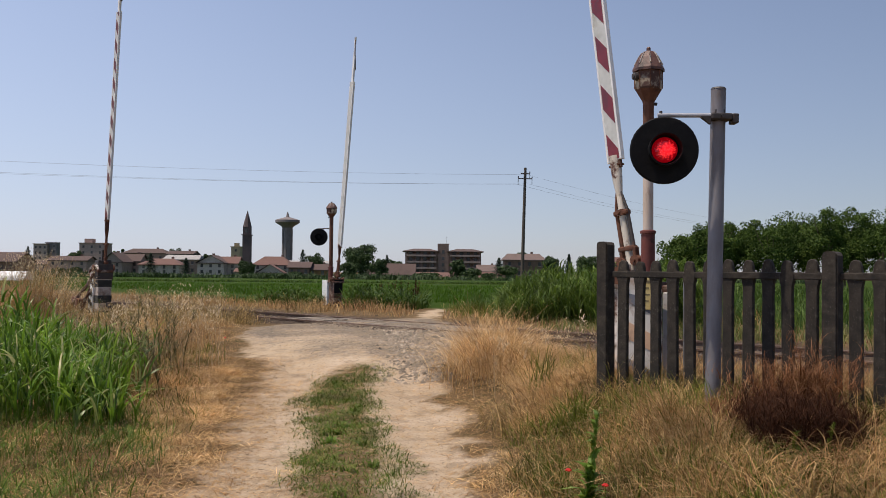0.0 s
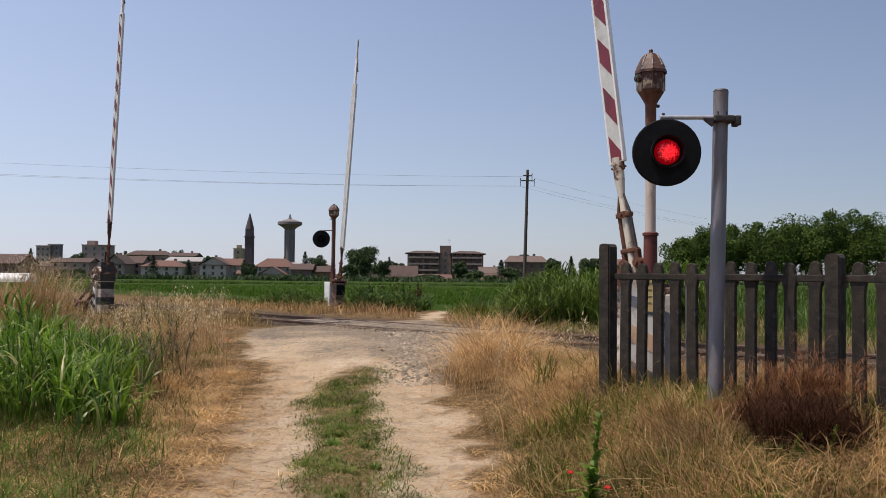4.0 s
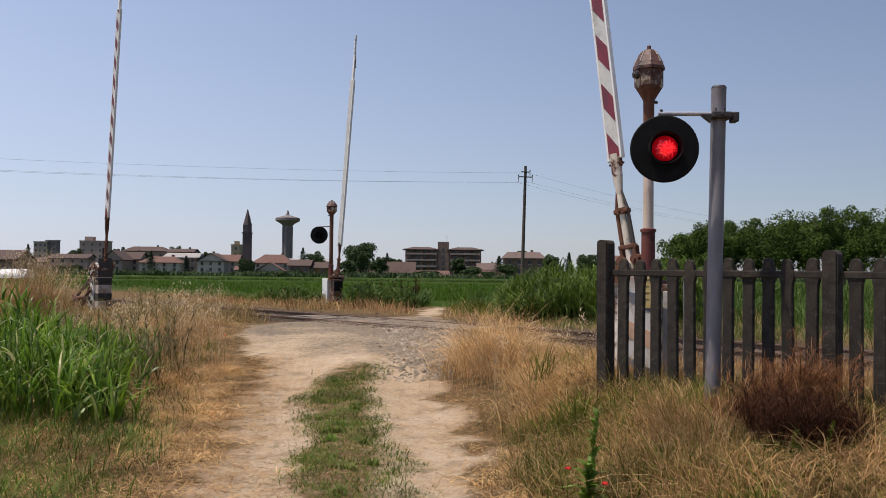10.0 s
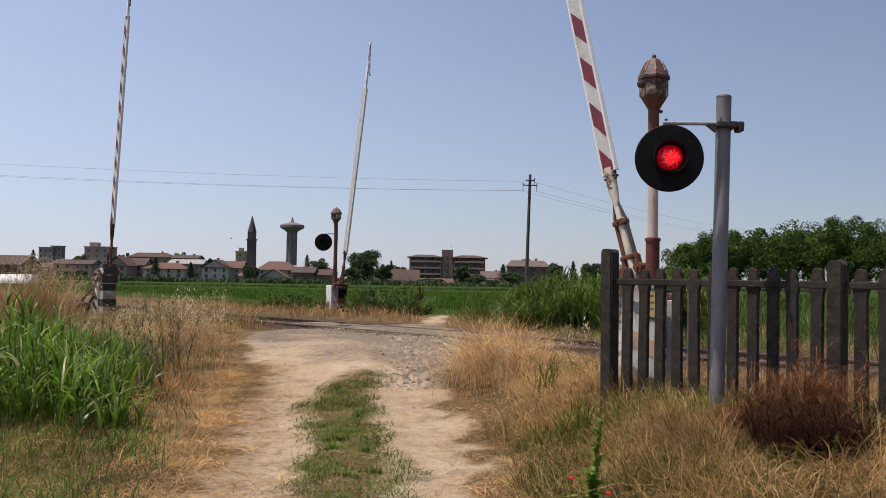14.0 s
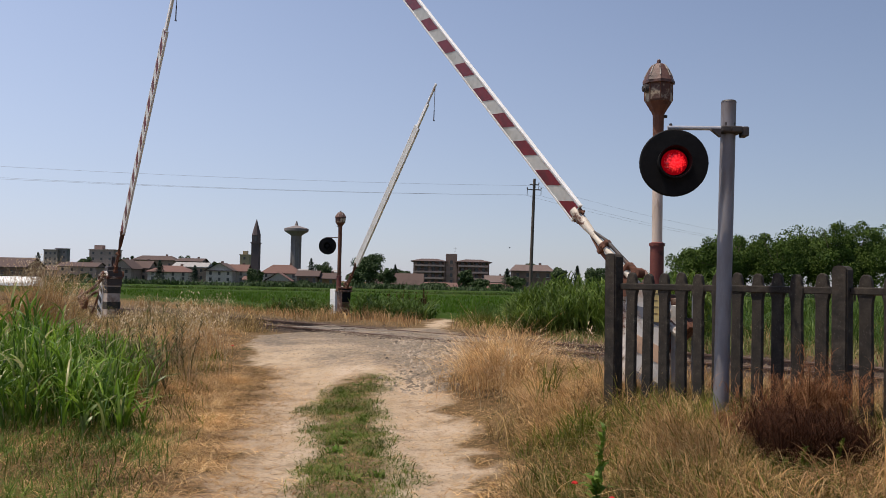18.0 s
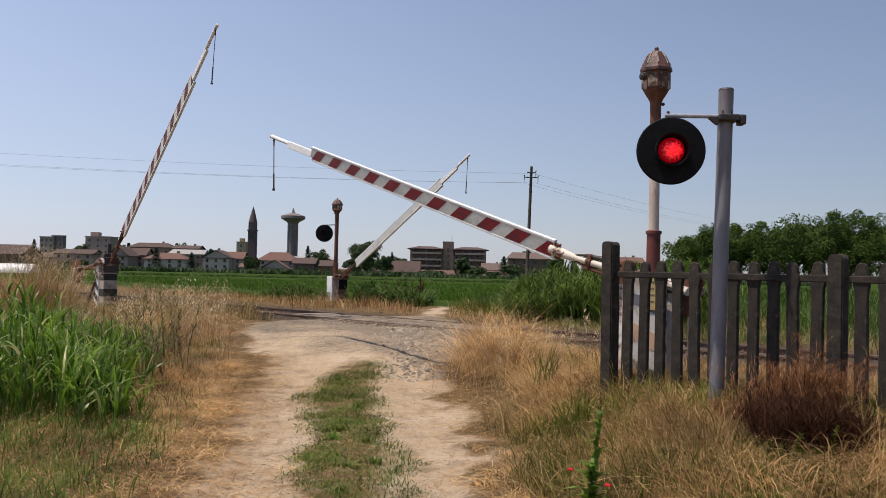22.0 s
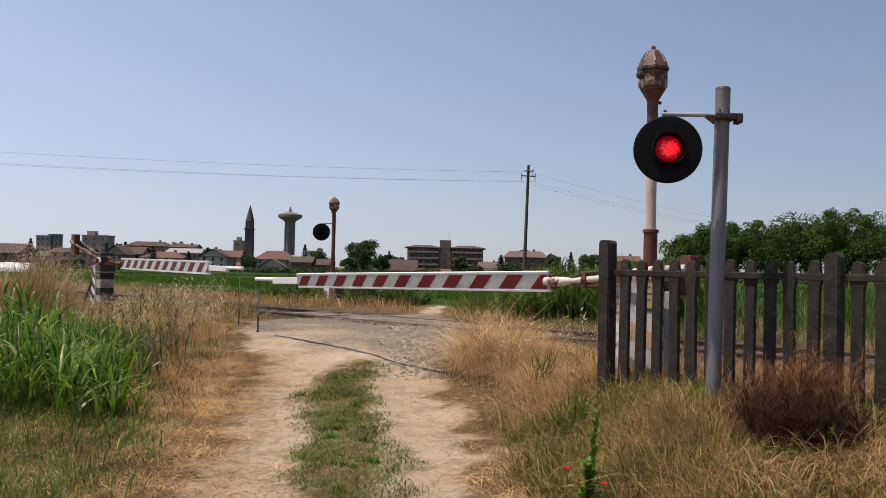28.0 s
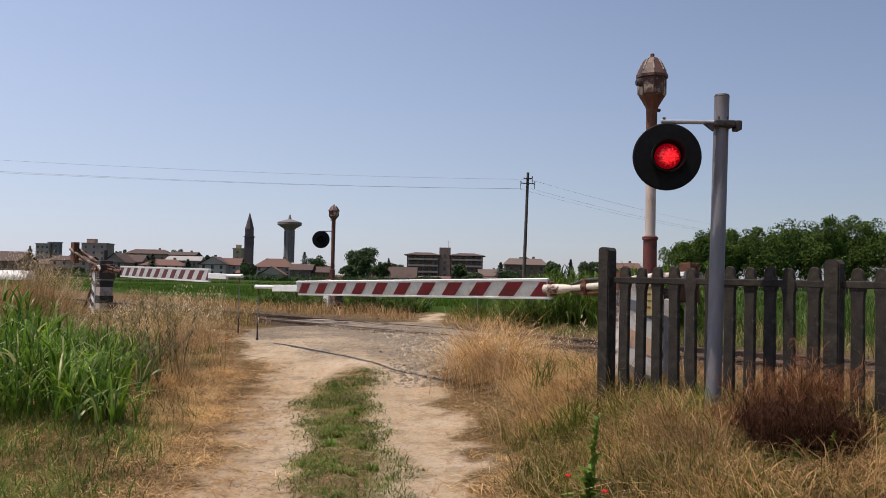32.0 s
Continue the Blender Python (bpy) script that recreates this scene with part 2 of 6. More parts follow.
def lathe(bm, profile, seg=24, m=None):
    """A turned body from (radius, height) rows."""
    m = m or Matrix()
    rings = []
    for r, z in profile:
        rings.append([bm.verts.new(m @ Vector((r * math.cos(k), r * math.sin(k), z)))
                      for k in (2 * math.pi * i / seg for i in range(seg))])
    for lo, hi in zip(rings, rings[1:]):
        for i in range(seg):
            bm.faces.new((lo[i], lo[(i + 1) % seg], hi[(i + 1) % seg], hi[i]))
    bm.faces.new(rings[0][::-1])
    bm.faces.new(rings[-1])
    return bm


def prism(bm, outline, y0, y1, m=None):
    """An outline in x and z, drawn out from y0 to y1."""
    m = m or Matrix()
    a = [bm.verts.new(m @ Vector((x, y0, z))) for x, z in outline]
    b = [bm.verts.new(m @ Vector((x, y1, z))) for x, z in outline]
    n = len(outline)
    for i in range(n):
        bm.faces.new((a[i], a[(i + 1) % n], b[(i + 1) % n], b[i]))
    bm.faces.new(a[::-1])
    bm.faces.new(b)
    bmesh.ops.recalc_face_normals(bm, faces=bm.faces)
    return bm


def mesh_from(name, verts, faces_tri, material, smooth=False):
    """A mesh from arrays of places and triangles."""
    me = bpy.data.meshes.new(name)
    n, f = len(verts), len(faces_tri)
    me.vertices.add(n)
    me.vertices.foreach_set("co", np.asarray(verts, np.float32).ravel())
    me.loops.add(3 * f)
    me.loops.foreach_set("vertex_index", np.asarray(faces_tri, np.int32).ravel())
    me.polygons.add(f)
    me.polygons.foreach_set("loop_start", np.arange(f, dtype=np.int32) * 3)
    me.polygons.foreach_set("loop_total", np.full(f, 3, np.int32))
    if smooth:
        me.polygons.foreach_set("use_smooth", np.ones(f, bool))
    me.materials.append(material)
    me.update(calc_edges=True)
    return me


def B():
    return bmesh.new()


# The lie of the land. The railway runs along RAIL; q counts metres across it from the camera's side.
RAIL = Vector((0.725, -0.688, 0)).normalized()
ACROSS = Vector((0.688, 0.725, 0)).normalized()
TRACK_Q, RAIL_TOP = 12.85, 0.42


def step(x, lo, hi):
    t = np.clip((np.asarray(x, float) - lo) / (hi - lo), 0, 1)
    return t * t * (3 - 2 * t)


def waves(x, y, scale, seed):
    """Smooth uneven values between about -1 and 1, with no regular pattern."""
    table = rng_of(seed).uniform(-1, 1, (64, 64))
    x, y = np.asarray(x, float), np.asarray(y, float)
    out = 0.0
    for k, gain in ((0.45, 1.0), (1.17, 0.6)):
        u, v = x * scale * k + 17.3 * k, y * scale * k + 5.1 * k
        iu, iv = np.floor(u).astype(int), np.floor(v).astype(int)
        fu, fv = step(u - iu, 0, 1), step(v - iv, 0, 1)
        g = lambda i, j: table[i % 64, j % 64]
        low = g(iu, iv) * (1 - fu) + g(iu + 1, iv) * fu
        high = g(iu, iv + 1) * (1 - fu) + g(iu + 1, iv + 1) * fu
        out = out + gain * (low * (1 - fv) + high * fv)
    return out


def lane(y):
    """The middle of the lane at each distance."""
    return np.interp(y, (-30, 0, 5.8, 9.5, 12.2, 17, 19.4, 21, 24.6, 30, 45, 80), (-0.4, -0.45, -0.66, -1.06, -1.35, -1.7, -1.2, -0.42, -0.22, 0.1, 0.5, 2))


def lane_half(y):
    return np.interp(y, (0, 5.8, 9.5, 12, 14, 17, 18.5, 19.8, 21, 25, 40), (1.05, 1.08, 1.1, 1.25, 1.7, 2.1, 1.6, 1.2, 0.32, 0.16, 0.06))


def verge(x, y):
    """Metres outside the lane's edge, which lies wider beside the near wheel tracks; below zero on the lane."""
    off = x - lane(y)
    wider = np.where(off > 0, np.interp(y, (4, 6, 7.5, 9.5, 11), (0.0, 0.0, 0.03, 0.03, 0)), np.interp(y, (4, 6, 7.5, 9.5), (0.03, 0.03, 0.02, 0)))
    return np.abs(off) - lane_half(y) - wider


def height(x, y):
    x, y = np.asarray(x, float), np.asarray(y, float)
    q = ACROSS.x * x + ACROSS.y * y
    d = verge(x, y)
    rise = np.interp(q, (2.5, 5, 6.5, 7.5, 8.1, 8.7, 9.4, 10.6, 17, 22, 30), (0, 0.03, 0.09, 0.19, 0.29, 0.36, 0.39, 0.405, 0.4, 0.25, 0.08))
    bank = 0.45 * step(x - lane(y), 1.4, 2.6) * (1 - step(q, 8, 10)) * step(y, 2, 5)
    left = 0.06 * step(-(x - lane(y)), 1.2, 2.2) * (1 - step(q, 8, 10))
    dip = -0.09 * step(x - lane(y), 0.2, 1.2) * np.exp(-((q - 8.4) / 1.3) ** 2)
    off = step(d, 0.0, 0.8)
    trough = -0.1 * off * np.exp(-((q - TRACK_Q) / 1.6) ** 2)
    rough = 0.03 * waves(x, y, 2.2, 3) * off + 0.012 * waves(x, y, 5, 4)
    off_mid = x - lane(y)
    rut = -0.035 * (np.exp(-((off_mid - 0.72) / 0.28) ** 2) + np.exp(-((off_mid + 0.72) / 0.28) ** 2)) * (1 - step(y, 11, 14))
    near = np.exp(-(x * x + y * y) / 120.0 ** 2)
    return rise + bank * step(9.0 - q, 0, 2.5) + left + dip + (rough + rut) * near + trough


def ground_sheet():
    def axis(lo, hi, fine, edge_lo, edge_hi):
        mid = list(np.arange(lo, hi, fine))
        out_hi, out_lo, s = [hi], [lo], fine
        while out_hi[-1] < edge_hi:
            s *= 1.22
            out_hi.append(out_hi[-1] + s)
        s = fine
        while out_lo[-1] > edge_lo:
            s *= 1.22
            out_lo.append(out_lo[-1] - s)
        return np.array(out_lo[::-1][:-1] + mid + out_hi)
    xs, ys = axis(-9, 7, 0.09, -2600, 2600), axis(1.5, 21, 0.09, -600, 3600)
    gx, gy = np.meshgrid(xs, ys)
    gz = height(gx, gy)
    verts = np.stack([gx, gy, gz], -1).reshape(-1, 3)
    w, h = len(xs), len(ys)
    i = (np.arange(h - 1)[:, None] * w + np.arange(w - 1)).ravel()
    tris = np.concatenate([np.stack([i, i + 1, i + w + 1], 1), np.stack([i, i + w + 1, i + w], 1)])
    me = mesh_from("ground", verts, tris, ground_material(), True)
    x, y = verts[:, 0], verts[:, 1]
    q = ACROSS.x * x + ACROSS.y * y
    off_mid = x - lane(y)
    ragged = 0.16 * waves(x, y, 2.5, 11) + 0.08 * waves(x, y, 9, 12)
    inside = 1 - step(verge(x, y) + 1.3 * ragged + 0.1 * waves(x, y, 5, 15), -0.3, 0.34)
    strip = (1 - step(np.abs(off_mid + 0.02) + ragged * 0.35, 0.2, 0.5)) * (1 - step(y + ragged * 2, 11.2, 12.3))
    worn = inside * (1 - 0.7 * strip)
    gravel = step(q + 2 * ragged, 7.2, 8.9) * (1 - 0.3 * np.exp(-((off_mid - 0.1) / 0.6) ** 2) * (1 - step(q, 9.6, 10.4))) * (1 - step(q, 15.0, 16.2)) * inside * (0.72 + 0.35 * waves(x, y, 1.5, 13) + 0.18 * step(np.abs(off_mid + 0.3), 0.5, 1.3))
    gravel = np.maximum(gravel, 0.75 * step(off_mid + ragged, 0.5, 1.0) * inside * step(y + 2 * ragged, 10.6, 12.2) * (1 - step(q, 15.0, 16.2)))
    bed = (1 - inside) * np.exp(-((q - TRACK_Q) / 2.0) ** 4)
    field = step(q, 19, 24) * (1 - step(q, 300, 420))
    for name, values in (("worn", worn), ("gravel", gravel), ("field", field), ("bed", bed)):
        a = me.attributes.new(name, "FLOAT", "POINT")
        a.data.foreach_set("value", np.asarray(values, np.float32))
    return tagged(new("ground", me), "uneven ground with dry litter, worn lane and green fields", "ground", kind="structure")


def ground_material():
    m, nt, bsdf = nodes_of("earth")

    def attr(name):
        n = nt.nodes.new("ShaderNodeAttribute")
        n.attribute_name = name
        edge = nt.nodes.new("ShaderNodeMath")
        edge.operation = "MULTIPLY_ADD"
        nt.links.new(noise_of(nt, 9, 9, 0.8), edge.inputs[0])
        edge.inputs[1].default_value = 1.5
        nt.links.new(n.outputs["Fac"], edge.inputs[2])
        return ramp(nt, edge.outputs[0], 1.02, 1.5)

    grain, mid, wide = noise_of(nt, 60, 8, 0.7), noise_of(nt, 7, 8, 0.65), noise_of(nt, 1.1, 6)
    dirt = mix(nt, ramp(nt, grain, 0.3, 0.7), (0.36, 0.275, 0.185), (0.53, 0.42, 0.295))
    dirt = mix(nt, ramp(nt, mid, 0.5, 0.72), dirt, (0.43, 0.3, 0.17))
    dirt = mix(nt, ramp(nt, wide, 0.52, 0.7), dirt, (0.51, 0.41, 0.305))
    specks = noise_of(nt, 38, 3, 0.5)
    dirt = mix(nt, ramp(nt, specks, 0.62, 0.68), dirt, (0.13, 0.1, 0.07))
    dirt = mix(nt, ramp(nt, noise_of(nt, 3.2, 8, 0.75), 0.53, 0.6), dirt, (0.33, 0.255, 0.175))
    stones = node(nt, "ShaderNodeTexVoronoi", Scale=26)
    tc = nt.nodes.new("ShaderNodeTexCoord")
    nt.links.new(tc.outputs["Object"], stones.inputs["Vector"])
    grit = mix(nt, ramp(nt, stones.outputs["Distance"], 0.1, 0.6), (0.29, 0.245, 0.195), (0.13, 0.107, 0.085))
    grit = mix(nt, ramp(nt, mid, 0.45, 0.62), grit, (0.27, 0.205, 0.135))
    litter = mix(nt, ramp(nt, grain, 0.35, 0.65), (0.09, 0.058, 0.03), (0.23, 0.15, 0.075))
    litter = mix(nt, ramp(nt, mid, 0.5, 0.7), litter, (0.045, 0.045, 0.017))
    crop = mix(nt, ramp(nt, grain, 0.35, 0.65), (0.025, 0.052, 0.005), (0.036, 0.068, 0.0065))
    crop = mix(nt, ramp(nt, noise_of(nt, 0.06, 5), 0.45, 0.65), crop, (0.036, 0.056, 0.008))
    a = mix(nt, attr("worn"), litter, dirt)
    a = mix(nt, attr("gravel"), a, grit)
    a = mix(nt, attr("bed"), a, (0.075, 0.056, 0.042))
    a = mix(nt, attr("field"), a, crop)
    nt.links.new(a, bsdf.inputs["Base Color"])
    bsdf.inputs["Roughness"].default_value = 0.95
    bsdf.inputs["Specular IOR Level"].default_value = 0.05
    bump_to(nt, bsdf, grain, 0.8, 0.025)
    return m


ground = ground_sheet()


# The railway
def on_track(along, q, z=0.0):
    """A place by metres along the line (0 beside the lane) and across it."""
    return RAIL * along + ACROSS * q + Vector((0, 0, z))


TURN = math.degrees(math.atan2(RAIL.y, RAIL.x))


def railway():
    rw = thing("railway_track", "single rusty railway track on dark wooden sleepers", "railway track", kind="structure")
    outline = [(-0.07, 0), (0.07, 0), (0.07, 0.012), (0.012, 0.03), (0.012, 0.1), (0.034, 0.112), (0.034, 0.138), (-0.034, 0.138),
               (-0.034, 0.112), (-0.012, 0.1), (-0.012, 0.03), (-0.07, 0.012)]
    for q in (TRACK_Q - 0.75, TRACK_Q + 0.75):
        bm = B()
        prism(bm, outline, -90, 30, pose(*on_track(0, q, RAIL_TOP - 0.138), 0, 0, TURN - 90))
        part("rail", bm, rail_steel, rw, "rusty steel rail worn bright on top")
    bm = B()
    box(bm, (0, 0, 0), (0.24, 2.5, 0.15), 0.012)
    first = None
    for i in range(86):
        s = 12 - 0.62 * i
        m = pose(*on_track(s, TRACK_Q, RAIL_TOP - 0.215), 0, 0, TURN)
        if first is None:
            first = part("sleeper", bm, sleeper_wood, rw, at=m)
        else:
            o = first.copy()
            scene.collection.objects.link(o)
            o.matrix_basis = m
    # The crossing's worn slab between and beside the rails.
    bm = B()
    for i in range(24):
        s0, s1 = -17.0 + 0.25 * i, -17.0 + 0.25 * (i + 1)
        zz, shift = 0.012 * math.sin(i * 1.7) - 0.008, 0.05 * math.sin(i * 2.3)
        box(bm, on_track((s0 + s1) / 2, TRACK_Q + shift, RAIL_TOP - 0.06 + zz), (0.256, 1.2 + 0.08 * math.sin(i * 3.1), 0.1), 0.008, pose(0, 0, 0, 0, 0, TURN))
    part("infill", bm, asphalt, rw, "worn grey asphalt filling between the rails")
    return rw


railway()


# The barriers
def ground_z(x, y):
    return float(height(x, y))


def stripes(arm, side, r0, r1, wide, thick, lean, count, film, start=-0.28, spread=1.0, at=None):
    """Slanting red films on the arm's face, the end ones cut by the panel's end."""
    pitch = (r1 - r0) / count * spread
    lo, hi = -wide * 0.36, wide * 0.36
    y0 = side * thick / 2
    for i in range(count + 1):
        a = r0 + pitch * (i + start)
        pts = []
        for x, z in ((a, lo), (a + pitch * 0.5, lo), (a + pitch * 0.5 + lean, hi), (a + lean, hi)):
            pts.append((min(max(x, r0 + 0.012), r1 - 0.012), z - 0.07))
        if abs(pts[1][0] - pts[0][0]) + abs(pts[2][0] - pts[3][0]) < 0.03:
            continue
        bm = B()
        lo_y, hi_y = sorted((y0 - side * 0.004, y0 + side * 0.003))
        if abs(pts[1][0] - pts[0][0]) < 0.005:
            pts = [pts[0]] + pts[2:]
        elif abs(pts[2][0] - pts[3][0]) < 0.005:
            pts = pts[:3]
        prism(bm, pts, lo_y, hi_y)
        part("stripe", bm, film, arm, "dark red film stripe", at)


def barrier(label, foot, turn, pivot_z, side, lean, wide, rod_len=0.95, weight=(-0.6, 0.02), plate=(0.12, 0.36), kiosk=None, film=None, root=None, start=-0.28, spread=1.0, r0=1.16, thick=0.04, roll=0.0, sink=0.04, reach=0.0):
    """A barrier whose arm turns about its origin. weight: where the counterweight sits, along and above the arm; reach: how far it stands out sideways; roll: degrees by which the panel is twisted on its arm."""
    x, y = foot
    gz = ground_z(x, y) - sink
    h = pivot_z - gz
    bt = thing("level_crossing_barrier", label, "barrier", pose(x, y, gz, 0, 0, turn), "barriers of the level crossing")
    # Arm: a tube, pinched flat before the panel.
    bm = B()
    tube(bm, (0.05, 0.02, -0.015), (0.62, 0.02, -0.05), 0.036, 0.034, 14)
    tube(bm, (0.62, 0.02, -0.05), (0.8, 0.015, -0.062), 0.034, 0.03, 14)
    tube(bm, (0.8, 0.015, -0.062), (0.98, 0.008, -0.07), 0.03, 0.05, 14)
    tube(bm, (0.98, 0.008, -0.07), (r0 + 0.05, 0.0, -0.075), 0.05, 0.06, 14)
    arm = part("arm", bm, root or cream_paint, bt, "rusty steel root of the arm", pose(0, 0, h), True)
    r1, r2 = 6.66, 8.04
    th = thick
    twist = pose(0, 0, -0.07, roll, 0, 0) @ pose(0, 0, 0.07)
    bm = B()
    box(bm, ((r0 + r1) / 2, 0, -0.07), (r1 - r0, th, wide), 0.005)
    part("panel", bm, grey_white, arm, "long box panel with white reflective face", twist)
    for s, nm in ((1, "upper_edge"), (-1, "lower_edge")):
        bm = B()
        box(bm, ((r0 + r1) / 2, 0, -0.07 + s * wide * 0.46), (r1 - r0 + 0.006, th + 0.008, wide * 0.11), 0.004)
        part(nm, bm, white_paint, arm, "white flanged edge", twist)
    stripes(arm, side, r0, r1, wide, th, lean, 11, film or red_film, start, spread, twist)
    for s in (-1, 1):
        bm = B()
        box(bm, (r0 - 0.03, 0.0, -0.07 + s * wide * 0.3), (0.1, th * 0.8, 0.03), 0.006)
        tube(bm, (r0 - 0.045, -th, -0.07 + s * wide * 0.3), (r0 - 0.045, th, -0.07 + s * wide * 0.3), 0.012, 0.012, 8)
        part("panel_clamp", bm, rust, arm, "small rusty clamp holding the panel", twist)
    bm = B()
    box(bm, (r1 + 0.41, 0, -0.075), (0.84, 0.06, 0.11), 0.008)
    part("tip_sleeve", bm, white_paint, arm)
    bm = B()
    tube(bm, (r1 + 0.78, 0, -0.055), (r2 + 0.09, 0, -0.05), 0.034, 0.034)
    tube(bm, (r2 + 0.09, 0, -0.05), (r2 + 0.11, 0, -0.05), 0.038, 0.03)
    part("tip_tube", bm, white_paint, arm, smooth=True)
    bm = B()
    tube(bm, (0, 0, 0.0), (0, 0, -0.72 * rod_len), 0.009, 0.009, 8)
    rod = part("hanging_rod", bm, galvanised, arm, "thin hanging rod, pale above and dark below", pose(r2, 0, -0.07), True)
    bm = B()
    tube(bm, (0, 0, 0.02), (0, 0, -0.13), 0.017, 0.012, 8)
    part("rod_eye", bm, rust, rod, "rusty eye of the rod")
    bm = B()
    tube(bm, (0, 0, -0.7 * rod_len), (0, 0, -rod_len), 0.014, 0.014, 8)
    tube(bm, (0, 0, -rod_len), (0, 0, -rod_len - 0.03), 0.026, 0.026, 8)
    part("rod_foot", bm, dark_iron, rod, "dark rusty lower end")
    bm = B()
    tube(bm, (0.6, 0.02, -0.05), (0.66, 0.02, -0.054), 0.052, 0.052, 14)
    box(bm, (0.63, 0.02, -0.052), (0.05, 0.075, 0.17), 0.012)
    tube(bm, (0.63, -0.07, -0.05), (0.63, 0.09, -0.05), 0.014, 0.014, 8)
    part("brace", bm, rust, arm, "rusty brace and bolts")
    for s in (-1, 1):
        bm = B()
        tube(bm, (0.24, 0.02, -0.025 + 0.07 * s), (0.66, 0.02, -0.052 + 0.066 * s), 0.023, 0.019, 10)
        tube(bm, (0.66, 0.02, -0.052 + 0.066 * s), (0.84, 0.02, -0.062 + 0.03 * s), 0.017, 0.01, 10)
        part("stiffener", bm, dark_iron if s > 0 else rust, arm, "rusty stiffening rod", smooth=True)
        bm = B()
        box(bm, (0.2, 0.02, -0.02 + 0.08 * s), (0.16, 0.07, 0.04), 0.012)
        tube(bm, (0.14, -0.03, 0.085 * s - 0.02), (0.14, 0.07, 0.085 * s - 0.02), 0.05, 0.05, 14)
        tube(bm, (0.14, -0.05, 0.085 * s - 0.02), (0.14, 0.09, 0.085 * s - 0.02), 0.018, 0.018, 8)
        part("yoke_lug", bm, rust, arm, "rusty hinge lug with a bolt")
    bm = B()
    box(bm, (0.27, 0.02, -0.03), (0.05, 0.08, 0.19), 0.012)
    part("yoke_bridge", bm, rust, arm, "rusty bridge of the hinge yoke")
    wx, wz = weight
    for s in (-0.11, 0.11):
        bm = B()
        tube(bm, (0.1, s, 0.0), (wx * 0.5, s + 0.45 * reach, 0.03 + wz * 0.33), 0.04, 0.045, 10)
        tube(bm, (wx * 0.5, s + 0.45 * reach, 0.03 + wz * 0.33), (wx - 0.04, s + reach, wz + 0.03), 0.045, 0.04, 10)
        part("weight_lever", bm, rusty_white if reach == 0 else very_rusty, arm, "rusty lever of the counterweight")
    for i in range(3):
        bm = B()
        box(bm, (wx, reach - 0.05 + 0.05 * i, wz - 0.03 - 0.15 * (plate[1] - 0.36)), (plate[0], 0.044, plate[1]), 0.008)
        part("counterweight_plate", bm, rust, arm, "rusty iron counterweight plate")
    # Housing under the arm.
    bm = B()
    tube(bm, (0, -0.24, h), (0, 0.24, h), 0.05, 0.05, 14)
    tube(bm, (0, -0.27, h), (0, -0.24, h), 0.085, 0.085, 14)
    tube(bm, (0, 0.24, h), (0, 0.27, h), 0.085, 0.085, 14)
    part("axle", bm, rust, bt, "rusty axle with bearings", smooth=True)
    bm = B()
    box(bm, (-0.02, 0, (h - 0.12) / 2), (0.36, 0.34, h - 0.12), 0.012)
    part("housing", bm, kiosk or rusty_white, bt, "rust-streaked painted steel housing")
    bm = B()
    box(bm, (-0.02, 0, h - 0.09), (0.44, 0.42, 0.07), 0.015)
    part("cap", bm, very_rusty, bt, "rusty cap of the housing")
    bm = B()
    box(bm, (-0.02, 0, 0.05), (0.5, 0.48, 0.12), 0.02)
    part("plinth", bm, concrete, bt, "concrete plinth")
    return bt, arm, rod, h


near, near_arm, near_rod, near_h = barrier("barrier with rusty white mast and bell behind a fence", (1.887, 8.1), 128.7, 1.54, 1, -0.19, 0.222, start=0.07, spread=1.04, rod_len=0.86, thick=0.036, roll=-13)
left, left_arm, left_rod, left_h = barrier("barrier with black and white banded housing among dry grass", (-8.88, 22.09), -51.0, 1.6, -1, 0.19, 0.27, weight=(-1.0, 0.45), reach=-0.5, kiosk=dirty_paint, plate=(0.3, 0.56), rod_len=1.1, film=brown_film, root=rust, r0=1.29, thick=0.05, sink=0.14)
far_b, far_arm, far_rod, far_h = barrier("far barrier with bell mast and peeling white housing", (-3.54, 28.55), -56.0, 1.29, 1, -0.2, 0.25, rod_len=0.95, root=rust, thick=0.06, kiosk=very_rusty)


